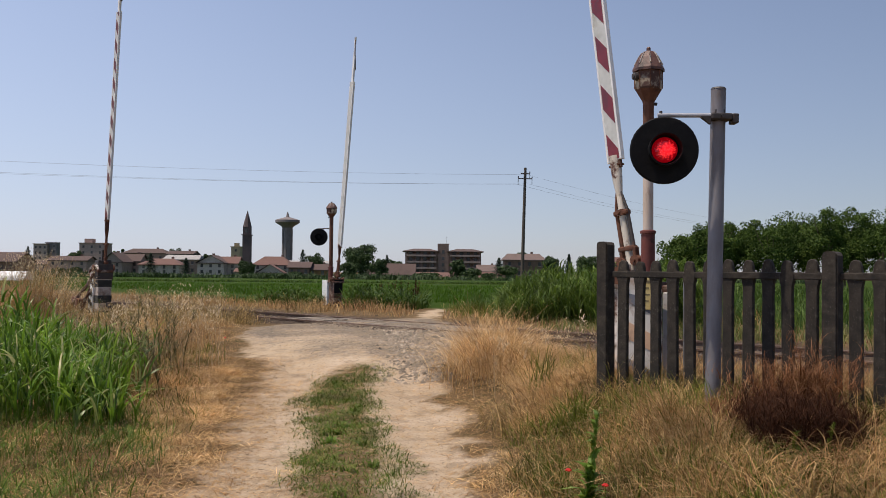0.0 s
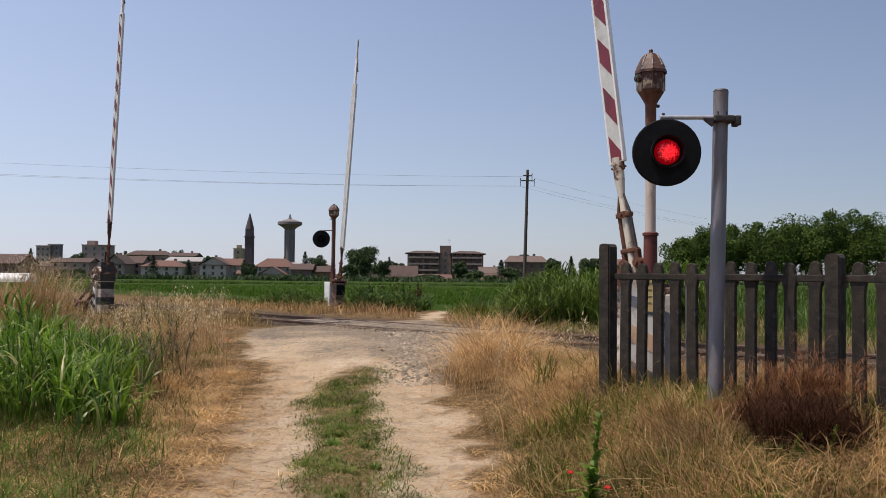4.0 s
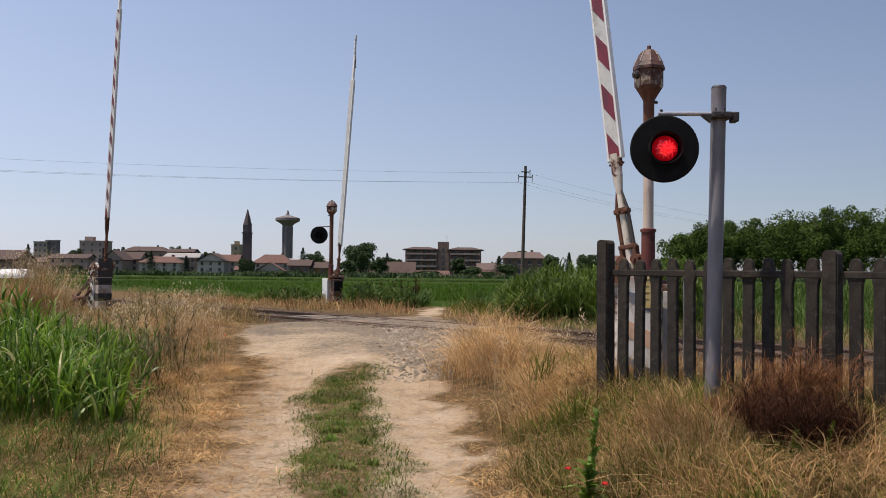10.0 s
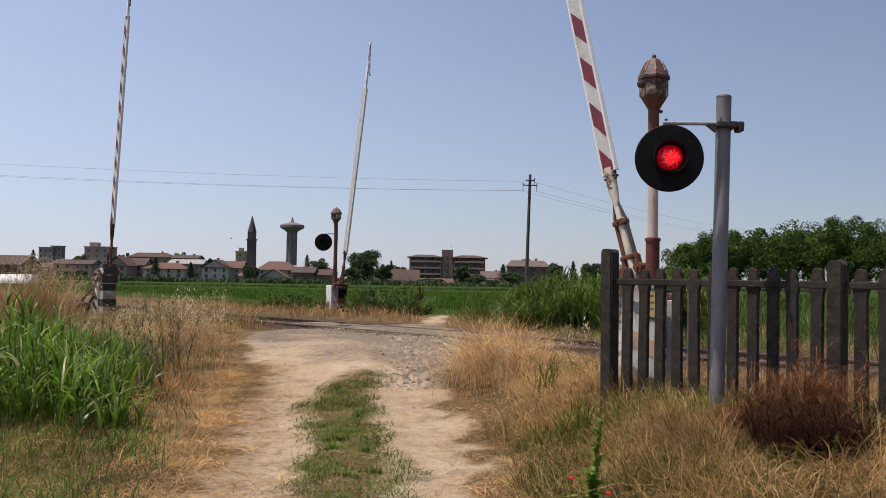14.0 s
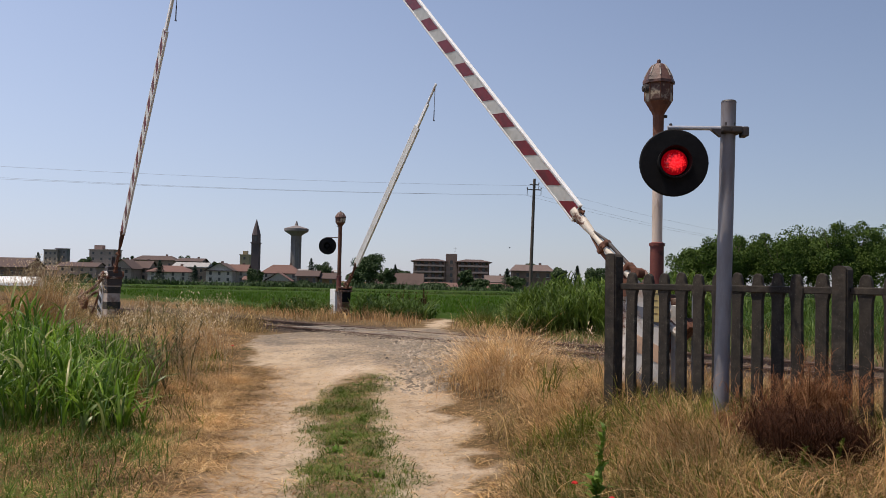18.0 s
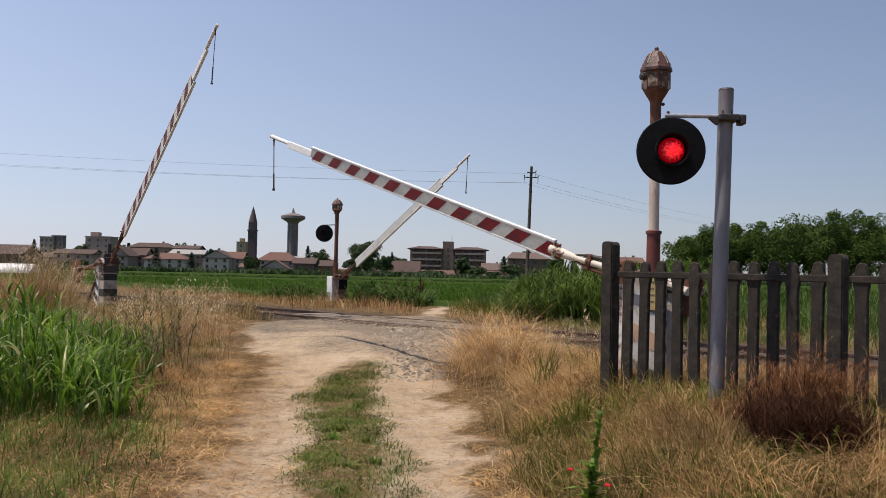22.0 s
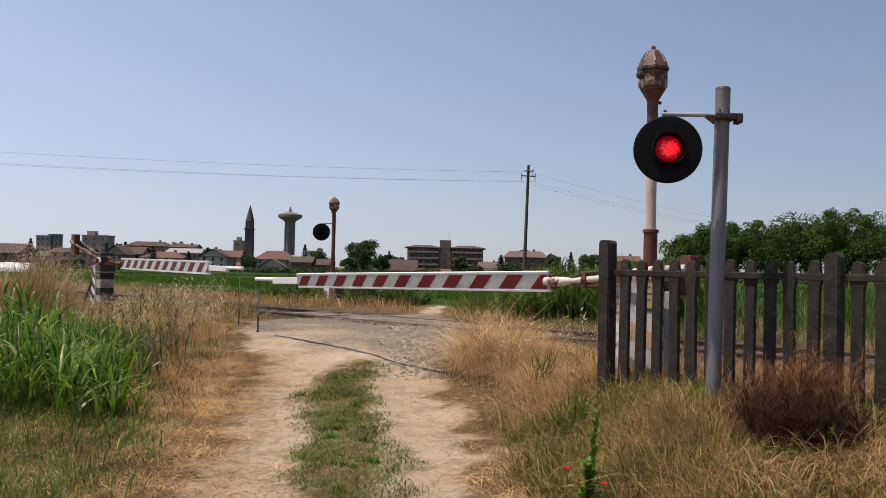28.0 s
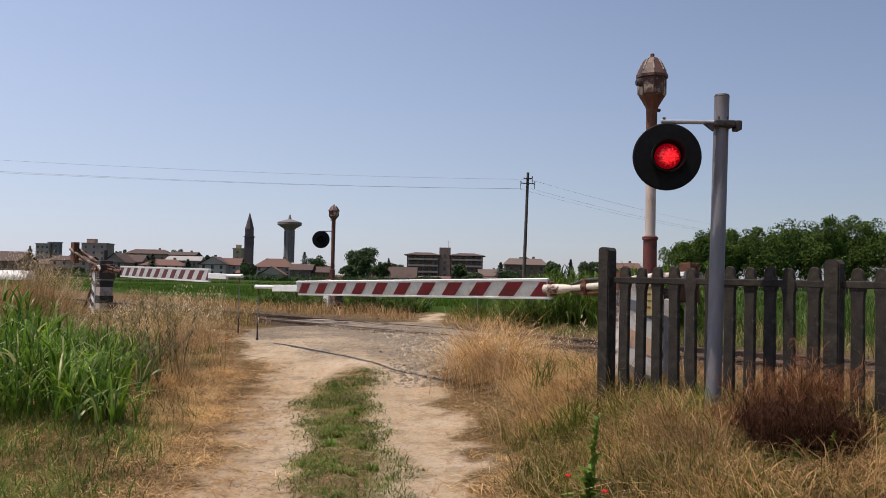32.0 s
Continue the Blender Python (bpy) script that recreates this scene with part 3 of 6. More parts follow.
def bell_mast(bt, h, at, top, z0, paint, upper, girth=1.0):
    """A round mast with a flaking bell housing on it, on a barrier."""
    x, y = at
    bm = B()
    tube(bm, (x, y, z0), (x, y, top - 0.42), 0.049 * girth, 0.048 * girth, 18)
    part("mast", bm, paint, bt, "rusty mast", smooth=True)
    bm = B()
    tube(bm, (x, y, top - upper), (x, y, top - 0.42), 0.0505 * girth, 0.0505 * girth, 18)
    part("mast_head", bm, rust, bt, "dark rusty upper end of the mast", smooth=True)
    bm = B()
    lathe(bm, [(0.066, h - 0.1), (0.064, h + 0.4), (0.075, h + 0.405), (0.075, h + 0.43), (0.051, h + 0.44)], 20, Matrix.Translation((x, y, 0)) @ Matrix.Diagonal((girth, girth, 1, 1)))
    part("collar", bm, red_oxide, bt, "red-brown mast collar", smooth=True)
    bm = B()
    lathe(bm, [(0.126, -0.372), (0.132, -0.355), (0.132, -0.19)], 8, Matrix.Translation((x, y, top)) @ Matrix.Diagonal((girth, girth, 1, 1)))
    body = part("bell_housing", bm, bell_paint, bt, "octagonal bell housing with peeling cream paint")
    for k in range(8):
        a = math.pi / 4 * k
        bm = B()
        tube(bm, (x + 0.131 * girth * math.cos(a), y + 0.131 * girth * math.sin(a), top - 0.36), (x + 0.131 * girth * math.cos(a), y + 0.131 * girth * math.sin(a), top - 0.19), 0.006, 0.006, 6)
        part("corner_bead", bm, rust, body)
    bm = B()
    lathe(bm, [(0.051, -0.68), (0.053, -0.5), (0.062, -0.475), (0.126, -0.37), (0.128, -0.365)], 8, Matrix.Translation((x, y, top)) @ Matrix.Diagonal((girth, girth, 1, 1)))
    part("bell_neck", bm, rust, bt, "dark rusty funnel under the bell housing")
    bm = B()
    lathe(bm, [(0.13, -0.2), (0.152, -0.197), (0.152, -0.172), (0.132, -0.13), (0.096, -0.06), (0.064, -0.012), (0.045, 0.0), (0.02, 0.002), (0.02, 0.035), (0.012, 0.045)], 8, Matrix.Translation((x, y, top)) @ Matrix.Diagonal((girth, girth, 1, 1)))
    roof = part("bell_roof", bm, bell_iron, bt, "rusty faceted bell roof")
    for k in range(8):
        a = math.pi / 4 * k
        bm = B()
        for (r_a, z_a), (r_b, z_b) in (((0.133, -0.13), (0.097, -0.06)), ((0.097, -0.06), (0.065, -0.012))):
            tube(bm, (x + r_a * girth * math.cos(a), y + r_a * girth * math.sin(a), top + z_a), (x + r_b * girth * math.cos(a), y + r_b * girth * math.sin(a), top + z_b), 0.007, 0.006, 6)
        part("roof_rib", bm, rib_paint, roof)
    bm = B()
    tube(bm, (x + 0.035, y + 0.105, top - 0.25), (x + 0.053, y + 0.155, top - 0.25), 0.042, 0.038, 12)
    tube(bm, (x + 0.053, y + 0.155, top - 0.25), (x + 0.057, y + 0.167, top - 0.25), 0.028, 0.02, 8)
    part("cable_gland", bm, dark_iron, bt, "dark round cable gland")
    bm = B()
    tube(bm, (x - 0.02, y - 0.05 * girth, top - 0.5), (x - 0.03, y - 0.085 * girth, top - 0.5), 0.016, 0.016, 8)
    part("set_screw", bm, dark_iron, bt)


bell_mast(near, near_h, (-0.155, 0.0), 3.695 - (1.54 - near_h), near_h - 0.1, mast_paint, 0.95)
bell_mast(far_b, far_h, (-0.42, 0.0), 3.93 - (1.29 - far_h), 0.2, rust, 1.2, 1.35)

# The left housing's black bands and hood.
for z0, z1 in ((0.02, 0.1), (0.3, 0.5), (0.72, 0.9)):
    bm = B()
    box(bm, (-0.02, 0, (z0 + z1) / 2 + 0.1), (0.372, 0.352, z1 - z0), 0.01)
    part("band", bm, worn_black, left, "worn black painted band")
bm = B()
box(bm, (-0.02, 0.0, left_h - 0.1), (0.39, 0.4, 0.4), 0.015)
box(bm, (-0.02, 0.0, left_h + 0.12), (0.3, 0.34, 0.16), 0.015)
part("hood", bm, dark_iron, left, "dark rusty gear hood")
bm = B()
box(bm, (-0.02, 0, left_h + 0.32), (0.09, 0.09, 0.3), 0.008)
part("stub_post", bm, dark_iron, left, "short dark post")
bm = B()
prism(bm, [(-0.62, -0.1), (-0.2, -0.1), (-0.2, 1.2), (-0.46, 1.2)], -0.2, -0.17)
plates = part("side_plate", bm, white_paint, left, "white side plate with black slanting bands")
for i in range(4):
    bm = B()
    prism(bm, [(-0.58 + 0.03 * i, 0.12 + 0.28 * i), (-0.21, -0.04 + 0.28 * i), (-0.21, 0.09 + 0.28 * i), (-0.57 + 0.03 * i, 0.26 + 0.28 * i)], -0.206, -0.2)
    part("band", bm, worn_black, plates)
bm = B()
tube(bm, (-0.25, -0.1, left_h - 0.02), (-0.72, -0.3, 0.2), 0.03, 0.03, 8)
part("stay", bm, rust, left, "rusty slanting stay")
bm = B()
tube(bm, (-0.5, -0.22, left_h - 0.16), (-0.3, -0.2, left_h + 0.02), 0.03, 0.034, 10)
tube(bm, (-0.3, -0.2, left_h + 0.02), (0.14, -0.2, left_h + 0.05), 0.034, 0.034, 10)
tube(bm, (0.14, -0.2, left_h + 0.05), (0.26, -0.2, left_h - 0.08), 0.034, 0.026, 10)
part("hand_rail", bm, rusty_white, left, "bent pale tube over the gear hood", smooth=True)
bm = B()
box(bm, (0.3, 0.1, 0.34), (0.2, 0.16, 0.16), 0.02)
tube(bm, (0.22, 0.1, 0.34), (0.0, 0.1, 0.34), 0.03, 0.03, 8)
part("junction_box", bm, dark_iron, left, "small dark junction box low on the housing")
bm = B()
box(bm, (-0.42, -0.06, 0.46), (0.4, 0.34, 0.94), 0.012)
part("side_cabinet", bm, white_paint, far_b, "white peeling side cabinet")
bm = B()
box(bm, (0.165, 0, 0.72), (0.014, 0.31, 0.44), 0.004)
part("dark_panel", bm, black_paint, far_b, "black opening plate")

# The near housing carries a sheet shield with bands and a yellow plate.
bm = B()
box(bm, (-0.19, 0.205, 0.56), (0.46, 0.012, 1.1), 0.003)
band_blue = surface("blue_grey_band", (0.09, 0.1, 0.13), (0.13, 0.14, 0.17), 7, 0.6, stain=(0.2, 0.15, 0.11), stain_scale=4, bump=0.1)
band_orange = surface("faded_orange_band", (0.4, 0.25, 0.16), (0.48, 0.32, 0.22), 7, 0.6, stain=(0.3, 0.2, 0.14), stain_scale=4, bump=0.1)
shield = part("shield", bm, grey_box, near, "grey sheet shield with painted bands")
for i in range(3):
    bm = B()
    prism(bm, [(-0.41, 0.06 + 0.34 * i), (0.03, 0.22 + 0.34 * i), (0.03, 0.38 + 0.34 * i - 0.1 * (i == 2)), (-0.41, 0.22 + 0.34 * i)], 0.2105, 0.2165)
    part("band", bm, (band_blue, band_orange, band_blue)[i], shield)
bm = B()
box(bm, (-0.3, 0.222, 0.95), (0.15, 0.008, 0.3), 0.002)
plate = part("plate", bm, brass_sign, near, "yellow notice plate with faded writing")
for i in range(4):
    bm = B()
    box(bm, (-0.3, 0.2275, 1.06 - 0.06 * i), (0.1 - 0.02 * (i % 2), 0.003, 0.02 if i == 0 else 0.012))
    part("text_line", bm, letter, plate)


# The signal lights
def signal_head(parent, m, lit, size=0.255):
    bm = B()
    lathe(bm, [(size * 0.96, -0.02), (size, -0.015), (size, 0.012), (size * 0.97, 0.02), (size * 0.45, 0.022)], 40, m)
    disc = part("backing_disc", bm, black_paint, parent, "round matt black backing disc", smooth=True)
    bm = B()
    seg = 28
    rings = []
    for r, z in ((0.125, 0.02), (0.125, 0.11), (0.118, 0.11), (0.108, 0.03)):
        rings.append([bm.verts.new(m @ Vector((r * math.cos(2 * math.pi * i / seg), r * math.sin(2 * math.pi * i / seg), z))) for i in range(seg)])
    for lo, hi in zip(rings, rings[1:]):
        for i in range(seg):
            bm.faces.new((lo[i], lo[(i + 1) % seg], hi[(i + 1) % seg], hi[i]))
    part("hood", bm, black_paint, disc, smooth=True)
    bm = B()
    lathe(bm, [(0.096, 0.02), (0.096, 0.03), (0.08, 0.042), (0.05, 0.05), (0.01, 0.053)], 28, m)
    lens = part("lens", bm, red_glass if lit else black_paint, disc, "glowing red lens" if lit else "dark unlit lens", smooth=True)
    spot = lens.data.uv_layers.new(name="spot")
    back = m.inverted()
    for loop in lens.data.loops:
        p = back @ lens.data.vertices[loop.vertex_index].co
        spot.data[loop.index].uv = ((p.x - 0.014) / 0.085, p.y / 0.085)
    bm = B()
    lathe(bm, [(0.13, -0.14), (0.15, -0.12), (0.16, -0.02)], 20, m)
    part("lamp_case", bm, black_paint, disc, smooth=True)


def signal_post():
    x, y = 2.082, 6.4
    gz = ground_z(x, y) - 0.1
    sp = thing("crossing_signal", "grey steel post with a lit red crossing light", "signal light", pose(x, y, gz, 0, 1.1, 0))
    h = 2.985 - gz
    bm = B()
    tube(bm, (0, 0, 0), (0, 0, h), 0.058, 0.056, 26)
    part("post", bm, post_steel, sp, "grey galvanised steel tube", smooth=True)
    bm = B()
    tube(bm, (0, 0, h - 0.002), (0, 0, h + 0.012), 0.058, 0.05, 26)
    part("post_cap", bm, dark_iron, sp, smooth=True)
    z = h - 0.225
    bm = B()
    tube(bm, (-0.48, -0.06, z - 0.002), (0.11, -0.07, z + 0.012), 0.017, 0.017, 12)
    part("bracket_bar", bm, pale_steel, sp, "thin steel bracket bar", smooth=True)
    bm = B()
    box(bm, (0, -0.03, z), (0.16, 0.15, 0.05), 0.01)
    box(bm, (0.105, -0.05, z - 0.012), (0.05, 0.1, 0.075), 0.01)
    tube(bm, (0, -0.11, z), (0, -0.13, z), 0.014, 0.014, 8)
    tube(bm, (-0.03, -0.04, z + 0.02), (-0.03, -0.04, z + 0.06), 0.01, 0.01, 8)
    tube(bm, (0.03, -0.04, z + 0.02), (0.03, -0.04, z + 0.06), 0.01, 0.01, 8)
    part("clamp", bm, dark_iron, sp, "dark iron pipe clamp with bolts")
    bm = B()
    prism(bm, [(-0.08, 0), (-0.16, 0.0), (-0.08, -0.06)], -0.085, -0.04, Matrix.Translation((0, 0, z)))
    part("gusset", bm, dark_iron, sp)
    cx, cz = -0.436, z - 0.276
    bm = B()
    tube(bm, (cx - 0.02, -0.06, cz + 0.2), (cx - 0.02, -0.06, z + 0.03), 0.012, 0.012, 10)
    part("hanger", bm, dark_iron, sp)
    face = pose(cx, -0.1, cz, 90, 0, 0) @ pose(0, 0, 0, 0, -6, 0)
    signal_head(sp, face, True)
    return sp


signal_post()


# The far signal hangs on the far barrier's mast and is unlit.
bm = B()
zf = far_h + 1.76
tube(bm, (-0.42, 0, zf), (-0.62, -0.4, zf - 0.02), 0.016, 0.016, 8)
part("lamp_bracket", bm, dark_iron, far_b)
signal_head(far_b, pose(-0.64, -0.36, zf - 0.3) @ pose(0, 0, 0, 0, 0, 56) @ pose(0, 0, 0, 90, 0, 0), False, 0.3)


# The concrete fence
def slat_outline(h, zr):
    """A cast picket: foot, flare into the rail, round head."""
    half = [(0.045, 0.0), (0.042, zr - 0.12), (0.044, zr - 0.06), (0.053, zr - 0.02), (0.056, zr), (0.054, zr + 0.04), (0.045, zr + 0.06), (0.04, h - 0.045), (0.03, h - 0.015), (0.012, h)]
    return half + [(-x, z) for x, z in half[::-1]]


def fence():
    fx, fy, base = 1.5, 7.5, 0.3
    fc = thing("concrete_fence", "weathered dark concrete picket fence with square posts", "fence", pose(fx, fy, base, 0, 0, TURN))
    r = rng_of(5)
    shared, pitch, s = None, 0.161, 0.0
    posts = ((0.0, 1.843 - base), (1.93, 1.735 - base), (3.86, 1.74 - base))
    for k, (s, h) in enumerate(posts):
        bm = B()
        prism(bm, [(-0.055, 0), (0.055, 0), (0.055, h - 0.03), (0.04, h - 0.008), (0.02, h), (-0.02, h), (-0.04, h - 0.008), (-0.055, h - 0.03)], -0.07, 0.07)
        bmesh.ops.bevel(bm, geom=[e for e in bm.edges if abs(e.verts[0].co.z - e.verts[1].co.z) > 0.5], offset=0.01, segments=2, affect="EDGES")
        part("post", bm, concrete, fc, "thick square concrete post with a rounded top", pose(s, -0.02, 0, r.normal(0, 0.6), r.normal(0, 0.4), 0))
    H, zr = 1.675 - base, 1.53 - base
    for k in range(2):
        s0 = posts[k][0]
        for i in range(11):
            m = pose(s0 + pitch * (i + 1), r.normal(0, 0.004), 0, r.normal(0, 0.35), r.normal(0, 0.3), 0) @ Matrix.Diagonal((1 + r.normal(0, 0.03), 1, 1 + r.normal(0, 0.004), 1))
            if shared is None:
                bm = B()
                prism(bm, slat_outline(H, zr), -0.024, 0.024)
                bmesh.ops.bevel(bm, geom=[e for e in bm.edges if abs(e.verts[0].co.y - e.verts[1].co.y) < 1e-5], offset=0.006, segments=1, affect="EDGES")
                shared = part("picket", bm, concrete, fc, at=m)
            else:
                o = shared.copy()
                scene.collection.objects.link(o)
                o.matrix_basis = m
        for z in (zr, 0.16):
            bm = B()
            box(bm, (s0 + 0.965, 0, z + 0.022), (1.82, 0.05, 0.055), 0.008)
            part("rail", bm, concrete, fc)
    return fc


fence()


def cable_posts():
    gz = ground_z(2.15, 7.9) - 0.05
    cp = thing("cable_post", "pale grey concrete cable post behind the fence", "post", pose(2.12, 7.72, gz, 0, 0, TURN))
    bm = B()
    box(bm, (0, 0, 0.5), (0.1, 0.09, 1.0), 0.01)
    part("shaft", bm, grey_box, cp)
    bm = B()
    box(bm, (0, 0.02, 1.03), (0.13, 0.1, 0.07), 0.012)
    part("head", bm, very_rusty, cp)
    c2 = thing("thin_stake", "thin pale metal stake behind the fence", "stake", pose(2.3, 7.85, gz))
    bm = B()
    box(bm, (0, 0, 0.55), (0.03, 0.03, 1.1), 0.003)
    part("shaft", bm, galvanised, c2)


cable_posts()


# The town on the horizon
def town_paint(name, c, roof=False):
    d = tuple(v * 0.8 for v in c)
    return surface(name, d, c, 1.2 if not roof else 3, 0.9, stain=tuple(v * 0.7 for v in c), stain_scale=0.25, bump=0.2 if roof else 0.05, bump_scale=6, depth=0.05)


plaster_white = town_paint("plaster_white", (0.5, 0.43, 0.365))
plaster_tan = town_paint("plaster_tan", (0.3, 0.205, 0.155))
plaster_grey = town_paint("plaster_grey", (0.33, 0.26, 0.215))
plaster_yellow = town_paint("plaster_yellow", (0.38, 0.3, 0.18))
brick_brown = town_paint("brick_brown", (0.19, 0.115, 0.085))
stone_dark = town_paint("dark_brickwork", (0.095, 0.07, 0.072))
# Lighter mauve-grey: the haze of distance is mixed into this concrete's colour.
hazed_tower_concrete = town_paint("hazed_tower_concrete", (0.2, 0.175, 0.17))
tile_red = town_paint("roof_tiles", (0.15, 0.08, 0.062), True)
plaster_rose = town_paint("plaster_rose", (0.37, 0.27, 0.225))
plaster_ochre = town_paint("plaster_ochre", (0.25, 0.14, 0.06))
tile_rose = town_paint("faded_roof_tiles", (0.15, 0.105, 0.09), True)
tile_brown = town_paint("brown_roof_tiles", (0.09, 0.058, 0.048), True)
sheet_white = town_paint("white_roof_sheet", (0.34, 0.325, 0.31))
window_dark = surface("dark_window", (0.05, 0.045, 0.045), (0.08, 0.072, 0.07), 0.5, 0.2, bump=0)


def window_at(parent, x, z, y, w, h, framed=True):
    bm = B()
    box(bm, (x, y, z), (w, 0.12, h))
    win = part("window", bm, window_dark, parent)
    if framed:
        bm = B()
        box(bm, (x, y - 0.08, z - h / 2 - 0.06), (w + 0.3, 0.3, 0.12))
        part("sill", bm, plaster_white, win)


def roof_mesh(w, d, z, rise, over, hip):
    bm = B()
    W, D = w / 2 + over, d / 2 + over
    top = W - hip * D
    lo = [bm.verts.new((sx * W, sy * D, z)) for sx, sy in ((-1, -1), (1, -1), (1, 1), (-1, 1))]
    eave = [bm.verts.new((sx * W, sy * D, z - 0.25)) for sx, sy in ((-1, -1), (1, -1), (1, 1), (-1, 1))]
    a, b = bm.verts.new((-top, 0, z + rise)), bm.verts.new((top, 0, z + rise))
    for f in ((lo[0], lo[1], b, a), (lo[2], lo[3], a, b)) + (((lo[1], lo[2], b), (lo[3], lo[0], a)) if hip else ()):
        bm.faces.new(f)
    for i in range(4):
        bm.faces.new((eave[i], eave[(i + 1) % 4], lo[(i + 1) % 4], lo[i]))
    bm.faces.new(eave[::-1])
    bmesh.ops.recalc_face_normals(bm, faces=bm.faces)
    return bm


def house(u, dist, w, h, rise, wall, roof, label, d=9.0, hip=0.0, turn=0.0, floors=2, bays=3, chimney=True, z=0.0, gable_front=False):
    """A house by the tangent of its bearing and its distance."""
    h += 0.6 * (u < -0.15)
    hs = thing("house", label, "house", pose(u * dist, dist, z, 0, 0, turn + (90 if gable_front else 0)), "houses of the town")
    if gable_front:
        w, d = d, w
    bm = B()
    box(bm, (0, 0, h / 2 - 0.5), (w, d, h + 1))
    if not hip:
        for s in (-1, 1):
            prism(bm, [(-d / 2, h), (d / 2, h), (0, h + rise * 0.97)], s * w / 2 - 0.15 * s, s * w / 2 - 0.3 * s, pose(0, 0, 0, 0, 0, 90) @ pose(0, 0, 0))
    part("wall", bm, wall, hs)
    rf = part("roof", roof_mesh(w, d, h + 0.02, rise, 0.6, hip), roof, hs)
    if chimney:
        bm = B()
        box(bm, (w * 0.22, d * 0.1, h + rise * 0.95), (0.8, 0.8, 1.6))
        part("chimney", bm, brick_brown, rf)
    face_w, face_y = (d, w / 2) if gable_front else (w, -d / 2)
    for f in range(floors):
        zc = h * (f + 0.55) / floors
        for b in range(bays):
            xb = (b + 0.5) / bays * face_w - face_w / 2
            if gable_front:
                bm = B()
                box(bm, (-w / 2, xb, zc), (0.12, 0.9, 1.2))
                part("window", bm, window_dark, hs)
            else:
                window_at(hs, xb, zc, face_y - 0.02, 0.9, 1.2 if f else 1.4)
    return hs


def U(px):
    return (px - 784) / 1480.0


def apartment_block():
    dist = 380
    ab = thing("apartment_building", "brown four-storey apartment building with balconies and low roofs", "apartment building", pose(U(789) * dist, dist, 0))
    H, D = 11.2, 13.0
    wall_brown = town_paint("brown_apartment_wall", (0.25, 0.16, 0.125))
    bm = B()
    for sx in (-1, 1):
        box(bm, (sx * 9.7, 0.6, H / 2), (14.6, D - 1.2, H))
    part("wall", bm, wall_brown, ab)
    bm = B()
    box(bm, (0, -0.6, 7.3), (5.0, D, 14.6), 0.05)
    core = part("stair_tower", bm, town_paint("stair_tower_brick", (0.24, 0.155, 0.12)), ab, "brown stair tower")
    for i in range(4):
        bm = B()
        box(bm, (0, -7.12, 2.2 + 2.9 * i), (1.2, 0.08, 1.5))
        part("window", bm, window_dark, core)
    for sx in (-1, 1):
        rf = part("roof", roof_mesh(14.6, D + 1, H, 1.25, 1.0, 0.6), tile_brown, ab)
        rf.matrix_basis = pose(sx * 9.9, 0, 0)
        for f in range(4):
            z = 0.6 + 2.8 * f
            bm = B()
            box(bm, (sx * 9.7, -6.9, z - 0.1), (13.4, 2.3, 0.22))
            box(bm, (sx * 9.7, -8.0, z + 0.3), (13.4, 0.14, 0.62))
            part("balcony", bm, plaster_rose, ab, "balcony with a solid parapet")
            for k in range(4):
                window_at(ab, sx * 9.7 - 4.8 + 3.2 * k, z + 1.35, -5.5, 1.5, 1.9, False)
        for k in range(3):
            bm = B()
            box(bm, (sx * 9.7 - 6.6 + 6.6 * k, -7.2, H / 2 - 0.1), (0.3, 1.4, H))
            part("pier", bm, wall_brown, ab)
    bm = B()
    tube(bm, (1.6, 0, 14.6), (1.6, 0, 18), 0.06, 0.05, 6)
    box(bm, (1.6, 0, 17.4), (1.6, 0.06, 0.06))
    part("aerial", bm, dark_iron, ab)


apartment_block()


def church():
    dist = 560
    ct = thing("church_tower", "dark brick church tower with a pointed spire", "church tower", pose(U(442) * dist, dist, 1.5))
    bm = B()
    box(bm, (0, 0, 10.5), (5.2, 5.2, 27), 0.1)
    part("shaft", bm, stone_dark, ct)
    bm = B()
    box(bm, (0, 0, 24.2), (6.2, 6.2, 0.7))
    part("cornice", bm, stone_dark, ct)
    bm = B()
    box(bm, (0, 0, 27), (4.8, 4.8, 5))
    bel = part("belfry", bm, stone_dark, ct)
    bm = B()
    box(bm, (0, -2.4, 27), (1.5, 0.2, 3.2))
    part("opening", bm, window_dark, bel)
    bm = B()
    lathe(bm, [(3.0, 29.4), (2.6, 31), (1.6, 35), (0.2, 40.2)], 8, pose(0, 0, 0, 0, 0, 22.5))
    part("spire", bm, stone_dark, ct)


church()


def water_tower():
    dist = 560
    wt = thing("water_tower", "grey concrete mushroom-shaped water tower", "water tower", pose(U(513) * dist, dist, 2.2))
    bm = B()
    lathe(bm, [(3.3, -3.2), (3.2, 12), (3.1, 26), (3.4, 28.5)], 18)
    part("shaft", bm, hazed_tower_concrete, wt, smooth=True)
    bm = B()
    lathe(bm, [(3.2, 28.2), (4.2, 29.6), (7.6, 31.6), (8.1, 32.0), (8.1, 33.6), (7.4, 34.0), (4, 35.0), (1.2, 35.8), (0.8, 37.2), (0.3, 39)], 28)
    part("tank", bm, hazed_tower_concrete, wt, "flaring concrete tank with a low cone roof", smooth=True)
    for i in range(8):
        bm = B()
        a = i * math.pi / 4
        tube(bm, (3.25 * math.cos(a), 3.25 * math.sin(a), -3.2), (3.25 * math.cos(a), 3.25 * math.sin(a), 28), 0.35, 0.35, 6)
        part("rib", bm, hazed_tower_concrete, wt)


water_tower()

